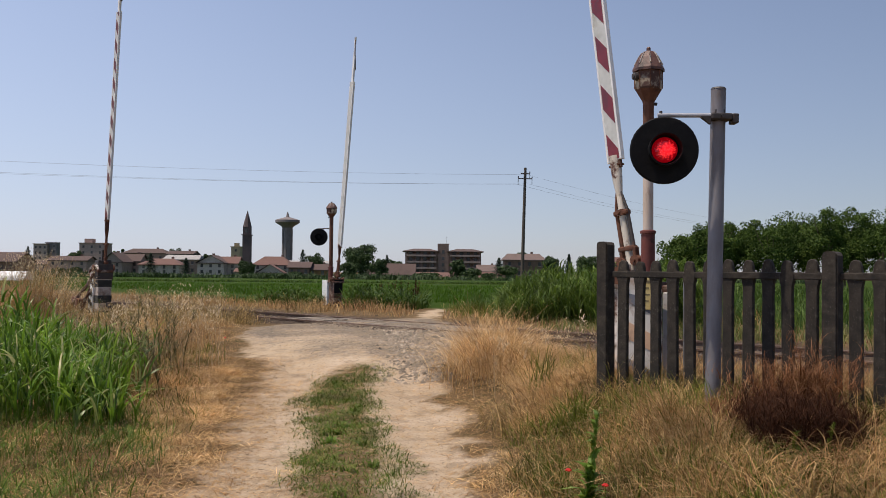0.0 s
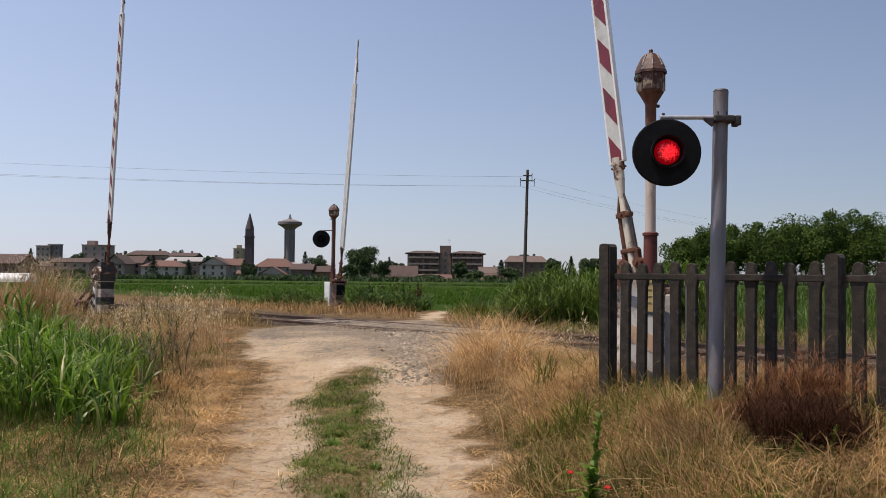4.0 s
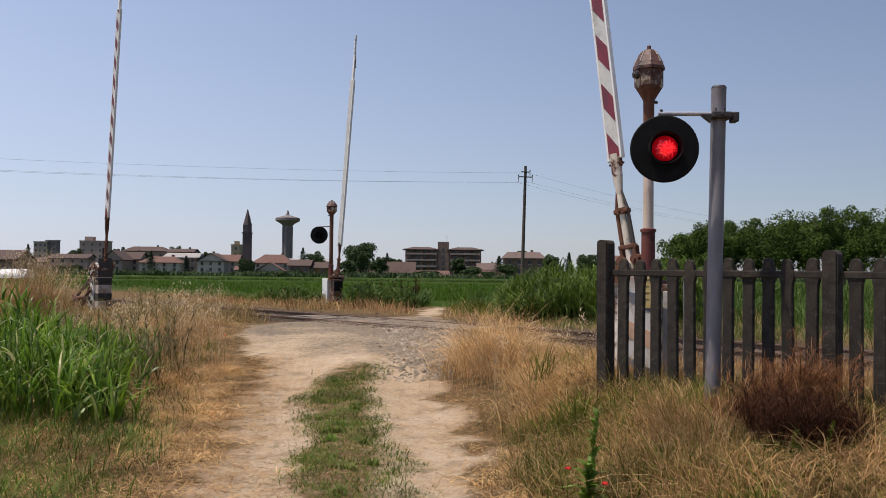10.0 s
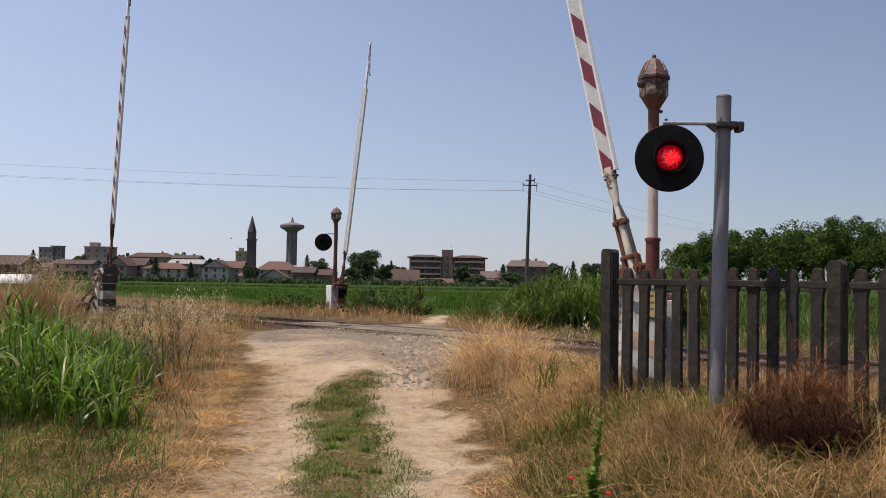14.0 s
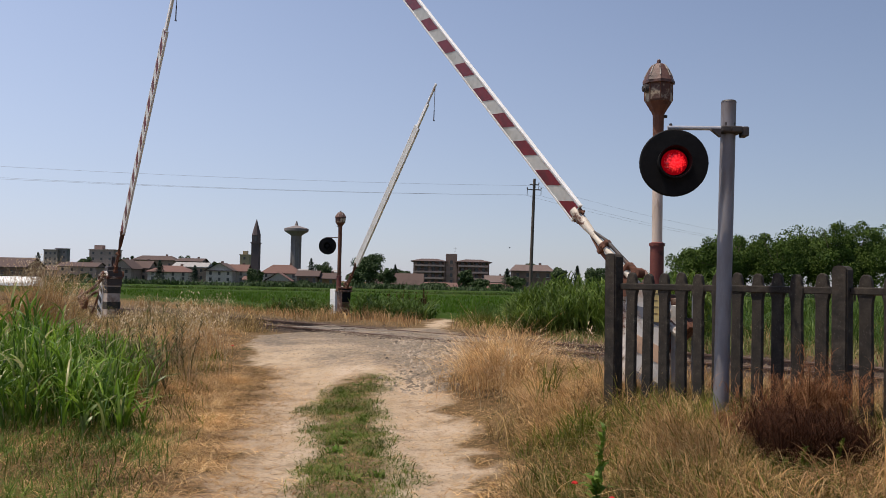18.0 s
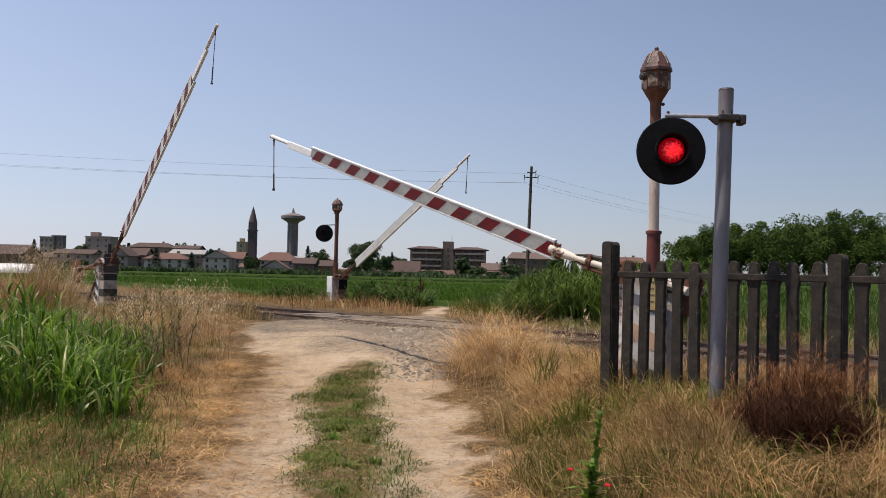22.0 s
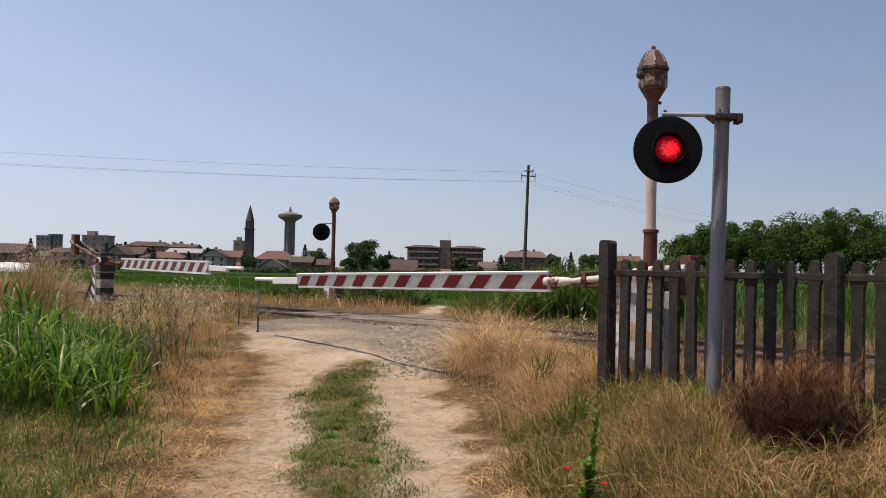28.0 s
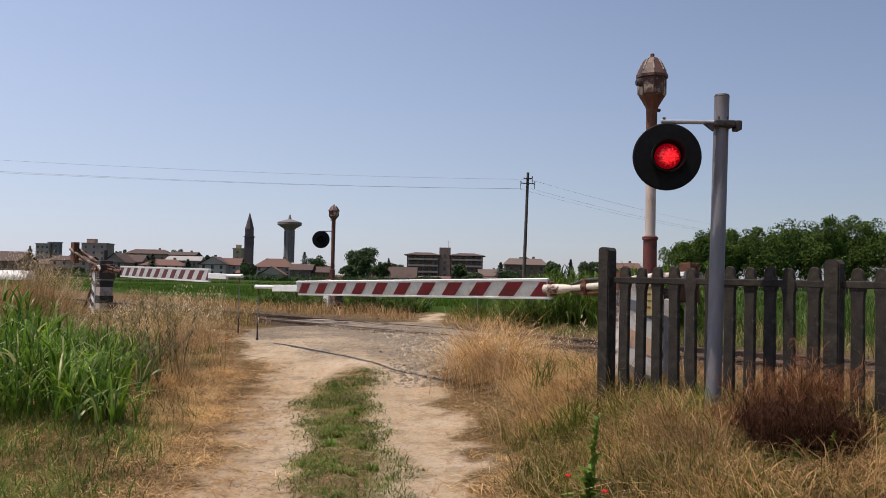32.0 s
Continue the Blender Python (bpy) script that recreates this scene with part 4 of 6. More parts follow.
house(-0.5226, 260, 14.2, 3.1, 3.0, brick_brown, tile_brown, "long low brown farm building with a shallow roof", d=12, floors=1, bays=5, chimney=False)
house(-0.4389, 320, 14.5, 4.3, 1.7, plaster_rose, tile_brown, "rose-grey low house with a brown tiled roof", bays=4)
house(-0.3851, 300, 6.9, 3.7, 3.4, plaster_grey, tile_brown, "grey house with a gable over pale windows", gable_front=True, bays=2, d=10)
house(-0.3655, 310, 7.1, 4.1, 2.7, plaster_rose, tile_brown, "rose-grey house with a long sloping roof", bays=2)
house(-0.3493, 390, 19.5, 8.8, 2.1, plaster_tan, tile_brown, "large tan house with a wide hipped roof", hip=0.7, bays=4)
house(-0.3307, 300, 14.4, 2.9, 2.2, plaster_white, tile_red, "white house with a red hipped roof", hip=0.8, bays=4)
house(-0.3068, 380, 11.3, 8.3, 1.5, plaster_grey, tile_brown, "grey house behind a pale shed roof", bays=3, d=10)
house(-0.3054, 330, 13.4, 5.2, 1.8, plaster_tan, sheet_white, "tan building with a pale metal roof", hip=0.1, bays=3, chimney=False)
house(-0.2696, 300, 9.3, 3.7, 2.8, plaster_white, tile_brown, "pale gabled house with a balcony", gable_front=True, bays=3, d=10)
house(-0.2507, 304, 7.0, 3.6, 2.5, plaster_white, tile_red, "pale wing of a house with red tiles", bays=2, d=8)
house(-0.2365, 292, 3.6, 0.7, 1.2, plaster_white, tile_red, "small porch with a red tiled roof", floors=1, bays=1, d=5, chimney=False)
house(-0.1986, 305, 13.2, 3.2, 3.1, plaster_white, tile_red, "white villa with a red hipped roof", hip=0.75, bays=4)
house(-0.2017, 294, 8.9, 0.4, 3.0, plaster_white, tile_red, "white gabled front of the villa", gable_front=True, floors=1, bays=2, d=5, chimney=False)
house(-0.1561, 340, 17.0, 4.3, 1.1, plaster_tan, sheet_white, "low building with a pale metal roof", floors=1, bays=4, chimney=False)
house(-0.1662, 290, 7.1, 2.3, 2.0, brick_brown, tile_brown, "brown brick barn with a tiled roof", floors=1, bays=3, chimney=False)
house(-0.1443, 292, 6.9, 2.2, 2.0, plaster_ochre, tile_brown, "ochre low house with a brown roof", floors=1, bays=2)
house(-0.0591, 270, 15.1, 0.8, 3.6, brick_brown, tile_brown, "old barn with a steep brown roof", floors=1, bays=3, chimney=False, d=8)
house(-0.0047, 300, 14.2, 0.1, 1.6, brick_brown, tile_red, "long low shed with a red tiled roof", floors=1, bays=4, chimney=False)
house(0.0554, 300, 7.3, 0.1, 1.8, brick_brown, tile_red, "low shed with a red roof", floors=1, bays=2, chimney=False)
house(0.0568, 360, 8.8, 2.3, 2.9, brick_brown, tile_rose, "brown house half hidden by trees", bays=2)
house(0.0993, 280, 13.2, 6.1, 2.1, brick_brown, tile_rose, "brown brick house with a wide pale-tiled roof", hip=0.35, bays=4)
house(0.2186, 300, 9.1, 5.8, 2.0, plaster_tan, tile_red, "tan house among trees", bays=3)
house(-0.4757, 345, 9.3, 2.9, 1.9, plaster_grey, tile_brown, "grey farmhouse with a low roof", bays=3)


def greenhouse():
    gh = thing("polytunnel", "low white plastic polytunnel in the field", "greenhouse", pose(-61, 105, 0.1, 0, 0, 8))
    bm = B()
    prism(bm, [(1.6 * math.cos(math.radians(18 * i)), 1.15 * math.sin(math.radians(18 * i))) for i in range(11)], -9, 9, pose(0, 0, 0, 0, 0, 90))
    part("cover", bm, white_paint, gh, "white plastic cover")


greenhouse()


def plain_block(u, dist, w, d, h, paint, label, storeys, bays, cap=None):
    pb = thing("tower_block", label, "building", pose(u * dist, dist, 0))
    bm = B()
    box(bm, (0, 0, h / 2), (w, d, h))
    part("wall", bm, paint, pb)
    bm = B()
    box(bm, (0, 0, h + 0.2), (w + 0.6, d + 0.6, 0.4))
    part("roof", bm, paint, pb)
    if cap:
        bm = B()
        box(bm, (cap[0], 0, h + cap[2] / 2 + 0.3), (cap[1], cap[1], cap[2]))
        part("roof_house", bm, paint, pb)
    for f in range(storeys):
        for b in range(bays):
            window_at(pb, (b + 0.5) / bays * w - w / 2, h - 1.6 - 2.9 * f, -d / 2, 1.0, 1.2, False)


plain_block(U(80), 450, 7.3, 4, 14.8, plaster_grey, "pale grey flat-roofed apartment block", 5, 3)
plain_block(U(99), 452, 6.0, 4, 15.6, hazed_tower_concrete, "dark grey flat-roofed apartment block", 5, 2)
plain_block(U(175), 425, 12.5, 10, 14.6, plaster_rose, "pale apartment block with a roof hut", 4, 3, (-3, 4, 2.2))
plain_block(U(424), 420, 4.6, 4.6, 13.4, plaster_yellow, "yellow square tower with a small cap", 2, 1, (0, 2.2, 1.8))


# The power line
def power_line():
    x, y = 7.33, 75.0
    pl = thing("power_pole", "dark wooden power pole with two crossarms and insulators", "utility pole", pose(x, y, ground_z(x, y), 0, 1.3, 0))
    h = 11.0
    bm = B()
    tube(bm, (0, 0, -0.5), (0, 0, h), 0.17, 0.12, 14)
    part("pole", bm, sleeper_wood, pl, "weathered dark wooden pole", smooth=True)
    for z, half in ((h - 0.55, 0.4), (h - 1.0, 0.62)):
        bm = B()
        box(bm, (0, -0.14, z), (half * 2, 0.09, 0.09), 0.01)
        arm = part("crossarm", bm, dark_iron, pl)
        for s in ((1,) if half < 0.5 else (-1, 1)):
            bm = B()
            tube(bm, (s * half, -0.14, z), (s * half, -0.14, z - 0.5), 0.03, 0.02, 8)
            tube(bm, (s * half, -0.14, z + 0.05), (s * half, -0.14, z + 0.2), 0.05, 0.04, 8)
            part("insulator", bm, dark_iron, arm)
    wires = thing("power_lines", "thin dark overhead wires", "wire")
    for i, (dx, z) in enumerate(((0.4, 10.45), (-0.62, 9.6), (0.62, 9.6))):
        for end, sag in (((-78, 46, z + 0.05), 1.05), ((63, 140, z - 0.8), 1.2)):
            a, b = Vector((x + dx, y - 0.1, z)), Vector(end) + Vector((0.4 * dx, -1.1 * dx, 0))
            bm = B()
            rings = []
            for k in range(33):
                t = k / 32
                p = a.lerp(b, t) - Vector((0, 0, sag * 4 * t * (1 - t)))
                rings.append([bm.verts.new(p + Vector((0, oy, oz)) * 0.0075) for oy, oz in ((-1, -0.6), (1, -0.6), (0, 1))])
            for lo, hi in zip(rings, rings[1:]):
                for i in range(3):
                    bm.faces.new((lo[i], lo[(i + 1) % 3], hi[(i + 1) % 3], hi[i]))
            part("wire", bm, dark_iron, wires)


power_line()


# Plants
# Straw colours, spread wide so pale blades imitate highlights and dark ones shade.
straw = leafy("straw", ((0.15, 0.075, 0.027), (0.6, 0.375, 0.155), (0.33, 0.18, 0.07), (0.78, 0.55, 0.27), (0.22, 0.115, 0.043), (0.5, 0.3, 0.13), (0.11, 0.062, 0.026)), 0.6, 0.3, 0.2)
bleached = leafy("bleached_straw", ((0.34, 0.185, 0.066), (0.82, 0.56, 0.26), (0.5, 0.3, 0.12), (0.2, 0.105, 0.04), (0.66, 0.42, 0.18), (0.9, 0.68, 0.38), (0.27, 0.15, 0.056)), 0.6, 0.32, 0.2)
oat_pale = leafy("pale_oats", ((0.42, 0.32, 0.19), (0.66, 0.55, 0.38), (0.3, 0.22, 0.11), (0.52, 0.41, 0.25)), 0.5, 0.4)
# Faded straw in two camps: painted highlights against painted shadow between the blades.
faded = leafy("faded_straw", ((0.1, 0.062, 0.02), (0.54, 0.36, 0.135), (0.08, 0.054, 0.018), (0.28, 0.165, 0.058), (0.12, 0.115, 0.025), (0.7, 0.5, 0.24), (0.2, 0.14, 0.042), (0.07, 0.056, 0.017)), 0.6, 0.3, 0.2)
green = leafy("green_blades", ((0.035, 0.055, 0.007), (0.13, 0.165, 0.02), (0.065, 0.095, 0.011), (0.21, 0.22, 0.042), (0.17, 0.14, 0.036), (0.028, 0.045, 0.006)), 0.65, 0.3, 0.12)
lush = leafy("lush_blades", ((0.08, 0.16, 0.018), (0.15, 0.25, 0.03), (0.105, 0.195, 0.022), (0.22, 0.32, 0.055)), 0.5, 0.4, 0.25)
deep = leafy("deep_green_blades", ((0.036, 0.072, 0.009), (0.105, 0.165, 0.02), (0.062, 0.112, 0.014), (0.18, 0.25, 0.045), (0.024, 0.05, 0.007)), 0.5, 0.32, 0.25)
reedy = leafy("reed_blades", ((0.06, 0.13, 0.011), (0.17, 0.295, 0.025), (0.095, 0.19, 0.016), (0.26, 0.39, 0.055), (0.038, 0.085, 0.009), (0.135, 0.25, 0.02), (0.48, 0.44, 0.22)), 0.4, 0.42, 0.35)
weedy_green = leafy("verge_blades", ((0.05, 0.095, 0.012), (0.11, 0.175, 0.022), (0.07, 0.125, 0.015), (0.17, 0.23, 0.04), (0.2, 0.16, 0.05)), 0.55, 0.32, 0.2)
weedy = leafy("weed_blades", ((0.07, 0.11, 0.018), (0.14, 0.19, 0.035), (0.1, 0.14, 0.024), (0.3, 0.24, 0.1), (0.2, 0.23, 0.06)), 0.5, 0.3)
thick = leafy("thick_green_blades", ((0.03, 0.065, 0.01), (0.075, 0.13, 0.018), (0.045, 0.09, 0.013), (0.13, 0.185, 0.035), (0.022, 0.048, 0.008)), 0.5, 0.3, 0.2)
strip_green = leafy("strip_blades", ((0.045, 0.085, 0.011), (0.1, 0.155, 0.02), (0.065, 0.11, 0.014), (0.15, 0.19, 0.035), (0.19, 0.16, 0.055), (0.08, 0.13, 0.016)), 0.6, 0.3, 0.15)
# Dead browns, darkened further to put the bush's inner shade into the colour.
dead = leafy("dead_brown_and_shade", ((0.02, 0.01, 0.007), (0.06, 0.026, 0.014), (0.035, 0.016, 0.01), (0.12, 0.054, 0.028), (0.016, 0.009, 0.007)), 0.85, 0.06, 0.05)
russet = leafy("russet_dead_grass", ((0.13, 0.052, 0.023), (0.28, 0.125, 0.054), (0.19, 0.08, 0.035), (0.42, 0.23, 0.11), (0.09, 0.037, 0.018)), 0.75, 0.25, 0.1)
wood_bark = surface("bark", (0.09, 0.065, 0.045), (0.15, 0.11, 0.08), 8, 0.95, bump=0.6)
leaf_near = leafy("walnut_leaves", ((0.03, 0.06, 0.012), (0.07, 0.112, 0.02), (0.045, 0.08, 0.014), (0.095, 0.14, 0.028)), 0.7, 0.2, 0.12)
leaf_far = leafy("town_leaves", ((0.022, 0.045, 0.014), (0.055, 0.09, 0.024), (0.035, 0.065, 0.018)), 0.7, 0.12)
leaf_pine = leafy("dark_needles", ((0.012, 0.026, 0.014), (0.025, 0.045, 0.022)), 0.8, 0.05)
seedy = leafy("seeding_stems", ((0.06, 0.052, 0.025), (0.14, 0.125, 0.055), (0.34, 0.27, 0.15), (0.09, 0.065, 0.032), (0.1, 0.115, 0.035), (0.24, 0.2, 0.1)), 0.7, 0.2, 0.15)
poppy_red = leafy("poppy_petals", ((0.55, 0.02, 0.012), (0.7, 0.035, 0.02)), 0.5, 0.3)


def blade_mesh(name, x, y, z, h, w, lean, seed, material, segs=2, droop=0.5, twist=None):
    """Tapered bent blades, one island each."""
    r = rng_of(seed)
    n = len(x)
    a = r.uniform(0, 2 * np.pi, n) if twist is None else twist
    face = a + r.uniform(-1.2, 1.2, n)
    dx, dy = np.cos(a), np.sin(a)
    sx, sy = -np.sin(face), np.cos(face)
    rows = []
    for k in range(segs + 1):
        t = k / segs
        out = lean * h * t ** 1.8
        up = h * (t - droop * lean * t ** 2.6)
        if k < segs:
            ww = w * (1 - 0.55 * t) * 0.5
            rows.append(np.stack([x + dx * out - sx * ww, y + dy * out - sy * ww, z + up], 1))
            rows.append(np.stack([x + dx * out + sx * ww, y + dy * out + sy * ww, z + up], 1))
        else:
            rows.append(np.stack([x + dx * out, y + dy * out, z + up], 1))
    per = 2 * segs + 1
    verts = np.stack(rows, 1).reshape(-1, 3)
    tri = []
    for k in range(segs - 1):
        b = 2 * k
        tri += [(b, b + 1, b + 3), (b, b + 3, b + 2)]
    tri.append((2 * segs - 2, 2 * segs - 1, 2 * segs))
    faces = (np.array(tri)[None] + (np.arange(n) * per)[:, None, None]).reshape(-1, 3)
    return mesh_from(name, verts, faces, material)


def meadow(name, label, category, n, xr, yr, keep, h, w, lean, material, seed, segs=2, droop=0.5, clump=0.0, sink=0.02, tall=None):
    """A stand of blades in a stretch of ground: keep(x, y) gives the chance that a blade grows there."""
    r = rng_of(seed)
    x, y = r.uniform(*xr, n), r.uniform(*yr, n)
    if clump:
        m = max(4, int(n / 22))
        cx, cy = r.uniform(*xr, m), r.uniform(*yr, m)
        k = r.integers(0, m, n)
        x, y = cx[k] + r.normal(0, clump, n), cy[k] + r.normal(0, clump, n)
        sway = r.uniform(0, 6.28, m)[k] + r.normal(0, 0.75, n)
        grown = r.uniform(0.7, 1.22, m)[k]
    else:
        sway, grown = r.uniform(0, 6.28, n), np.ones(n)
    ok = r.uniform(0, 1, n) < keep(x, y)
    x, y, sway, grown = x[ok], y[ok], sway[ok], grown[ok]
    n = len(x)
    hh = grown * r.uniform(h[0], h[1], n) * (0.8 + 0.25 * waves(x, y, 1.6, seed + 1))
    if tall:
        hh = hh * tall(x, y)
    ww = r.uniform(w[0], w[1], n)
    me = blade_mesh(name, x, y, height(x, y) - sink, np.maximum(hh, 0.03), ww, r.uniform(lean[0], lean[1], n), seed + 2, material, segs, droop, sway)
    return tagged(new(name, me), label, category, kind="stuff")


def off_lane(x, y):
    """Metres outside the lane's edge; below zero on the lane."""
    return verge(x, y) + 0.12 * waves(x, y, 2.5, 11)


def qq(x, y):
    return ACROSS.x * x + ACROSS.y * y


def patchy(x, y, scale, seed, lo=-0.2, hi=0.4):
    return step(waves(x, y, scale, seed), lo, hi)


def low_front(x, y):
    """The grass is trodden low in front of the dead bush."""
    return 1 - 0.55 * np.exp(-(((x - 2.1) / 0.4) ** 2 + ((y - 4.85) / 0.5) ** 2))


def clear_bush(x, y):
    """Room round the dead bushes."""
    return 1 - 0.9 * np.exp(-(((x - 2.22) / 0.36) ** 2 + ((y - 5.3) / 0.55) ** 2) ** 2)


# Reeds on the left, thick and tall.
def stalks(name, label, category, n, xr, yr, keep, h, leaves, size, w, lean, material, seed, stem=0.007, bend=0.12, kind="stuff", segs=4, first=0.15, tall=None):
    """Stems that carry leaves or twigs on all sides up to the tip."""
    r = rng_of(seed)
    x, y = r.uniform(*xr, n), r.uniform(*yr, n)
    ok = r.uniform(0, 1, n) < keep(x, y)
    x, y = x[ok], y[ok]
    n = len(x)
    hh = r.uniform(*h, n) * (0.85 + 0.25 * waves(x, y, 1.3, seed + 1))
    if tall:
        hh = hh * tall(x, y)
    a, b = r.uniform(0, 6.28, n), r.uniform(0, bend, n)
    k = np.repeat(np.arange(n), leaves)
    t = r.uniform(first, 1, len(k))
    out = b[k] * hh[k] * t ** 1.8
    X = np.concatenate([x, x[k] + np.cos(a[k]) * out])
    Y = np.concatenate([y, y[k] + np.sin(a[k]) * out])
    z = height(x, y) - 0.02
    Z = np.concatenate([z, z[k] + hh[k] * t])
    H = np.concatenate([hh, r.uniform(*size, len(k)) * (1.15 - 0.45 * t)])
    W = np.concatenate([np.full(n, stem), r.uniform(*w, len(k))])
    L = np.concatenate([b, r.uniform(*lean, len(k))])
    A = np.concatenate([a, r.uniform(0, 6.28, len(k))])
    me = blade_mesh(name, X, Y, Z, H, W, L, seed + 2, material, segs, 0.5, A)
    return tagged(new(name, me), label, category, kind=kind)


def reed_bed(x, y):
    return step(-0.345 * y - x + 0.2 * waves(x, y, 2.2, 8), -0.05, 0.5) * step(y + 0.25 * (x + 4) + 0.35 * waves(x, y, 1.6, 9), 6.9, 8.3) * (0.45 + 0.55 * patchy(x, y, 1.8, 10, -0.5, 0.2)) * (1 - step(y, 12, 13.5))


def reed_top(x, y):
    """Tallest away from the lane."""
    return 1.0 - 0.36 * step(x / y, -0.485, -0.41)


stalks("reeds", "tall lush green reeds beside the lane", "reeds", 3000, (-7.5, -2.2), (7.2, 13.5),
       reed_bed, (0.3, 0.92), 6, (0.26, 0.6), (0.013, 0.034), (0.12, 0.85), reedy, 21, 0.011, 0.14, segs=5, first=0.02, tall=reed_top)
stalks("reeds", "broad arching leaves among the reeds", "reeds", 420, (-7.5, -2.2), (7.2, 13.5),
       reed_bed, (0.5, 0.95), 5, (0.35, 0.7), (0.026, 0.046), (0.7, 1.5), reedy, 19, 0.011, 0.1, segs=6, first=0.25, tall=reed_top)
stalks("reeds", "few taller green reeds with hanging leaves", "reeds", 70, (-5.7, -4.6), (9.2, 10.8), lambda x, y: 0.6 + 0 * x, (0.75, 1.1), 7, (0.3, 0.55), (0.02, 0.038), (0.2, 0.9), reedy, 18, 0.011, segs=5)
meadow("green_grass", "short green weeds under the reeds", "grass", 52000, (-6.5, -1.6), (4.4, 9.0),
       lambda x, y: step(-x - 0.3 * y, -0.1, 0.9) * (0.3 + 0.7 * patchy(x, y, 1.7, 31)) * step(off_lane(x, y), 0.05, 0.5), (0.08, 0.32), (0.004, 0.012), (0.2, 1.3), weedy_green, 22, 3, 0.5, 0.1)
meadow("dry_grass", "matted dry grass among the weeds", "grass", 24000, (-5.6, -1.6), (4.4, 9.0),
       lambda x, y: step(-x - 0.3 * y, -0.3, 0.3) * (0.3 + 0.7 * patchy(x, y, 1.9, 331)) * step(off_lane(x, y), 0.05, 0.4), (0.08, 0.22), (0.003, 0.006), (0.7, 2.4), faded, 332, 3, 0.45, 0.07)
# Dry bank on the left.
meadow("dry_grass", "tall dry straw-coloured grass on the lane's bank", "grass", 42000, (-6.0, -1.5), (4.5, 17.0),
       lambda x, y: step(off_lane(x, y), 0.12, 0.45) * step(x + 0.36 * y, -0.35, 0.1) * step(y, 8.8, 10.2) * (1 - step(qq(x, y), 9.8, 11)), (0.3, 0.72), (0.0035, 0.008), (0.4, 2.0), straw, 23, 4, 0.6, 0.09, tall=lambda x, y: (0.22 + 0.78 * step(off_lane(x, y), 0.2, 1.3)) * (0.65 + 0.6 * patchy(x, y, 1.5, 90)))
meadow("dry_grass", "low trampled dry grass beside the lane", "grass", 62000, (-5.5, -1.2), (3.6, 10),
       lambda x, y: step(off_lane(x, y), -0.1, 0.3) * (0.35 + 0.65 * patchy(x, y, 2.1, 33)) * (1 - 0.85 * step(-x - 0.3 * y, 0.1, 0.7)), (0.06, 0.2), (0.004, 0.0085), (0.8, 2.6), bleached, 24, 3, 0.4, 0.07)
meadow("dry_grass", "bleached matted grass lying on the bank", "grass", 30000, (-4.3, -1.9), (7.0, 12.0),
       lambda x, y: step(off_lane(x, y), 0.1, 0.5) * (0.35 + 0.65 * patchy(x, y, 1.8, 341, -0.4, 0.3)) * (1 - 0.8 * step(-x - 0.34 * y, 0.1, 0.6)), (0.1, 0.34), (0.0035, 0.0075), (0.9, 2.5), bleached, 342, 4, 0.42, 0.08)
meadow("dry_grass", "dry grass round the barrier beside the railway", "grass", 50000, (-17, -3.4), (12.5, 25.0),
       lambda x, y: (1 - step(np.abs(qq(x, y) - TRACK_Q), 2.2, 1.4)) * step(off_lane(x, y), 0.4, 1.2) * (0.4 + 0.6 * patchy(x, y, 0.9, 34)), (0.28, 0.7), (0.004, 0.01), (0.3, 1.5), faded, 25, 3, 0.5, 0.14, tall=lambda x, y: (0.3 + 0.7 * step(off_lane(x, y), 0.4, 2.0)) * (1 + 0.7 * step(-x / y, 0.425, 0.46) + 0.35 * step(x / y, -0.37, -0.33)))
meadow("dry_grass", "pale feathery grass tuft in the verge", "grass", 1500, (-9.0, -7.6), (16.4, 17.6), lambda x, y: np.exp(-((x + 8.35) / 0.5) ** 2), (1.1, 2.0), (0.004, 0.01), (0.15, 0.6), straw, 26, 4)
# The green strip between the wheel tracks.
def strip_off(x, y):
    """Metres beside the strip's middle, which swings a little off the lane's near the camera."""
    return x - lane(y) - 0.12 * (1 - step(y, 5.5, 8.0))


def rosette(at, seed):
    """A low weed with broad leaves flat on the ground."""
    r = rng_of(seed)
    n = 26
    x, y = at[0] + r.normal(0, 0.03, n), at[1] + r.normal(0, 0.03, n)
    me = blade_mesh("weed", x, y, height(x, y) + 0.005, r.uniform(0.04, 0.09, n), r.uniform(0.01, 0.022, n), r.uniform(0.4, 1.3, n), seed + 1, strip_green, 3, 0.5)
    return tagged(new("weed", me), "low broad-leaved weed on the lane's green strip", "plant", "weeds of the lane")



meadow("green_grass", "green grass strip between the wheel tracks", "grass", 120000, (-1.9, 0.2), (3.2, 12.2),
       lambda x, y: (1 - step(np.abs(strip_off(x, y)) + 0.09 * waves(x, y, 2.5, 11) + 0.06 * waves(x, y, 9, 12), 0.26, 0.6)) * (1 - step(y + 0.4 * waves(x, y, 2.5, 14), 11.0, 12.0)) * (0.32 + 0.68 * patchy(x, y, 2.9, 35, -0.55, 0.2)),
       (0.03, 0.12), (0.004, 0.01), (0.4, 1.7), strip_green, 27, 3, 0.55, 0.07)
for k in range(12):
    y = rng_of(700 + k).uniform(5.0, 11.2)
    x = float(lane(y)) + 0.12 * (1 - float(step(y, 5.5, 8.0))) + rng_of(800 + k).normal(0, 0.2)
    rosette((x, y), 700 + 5 * k)
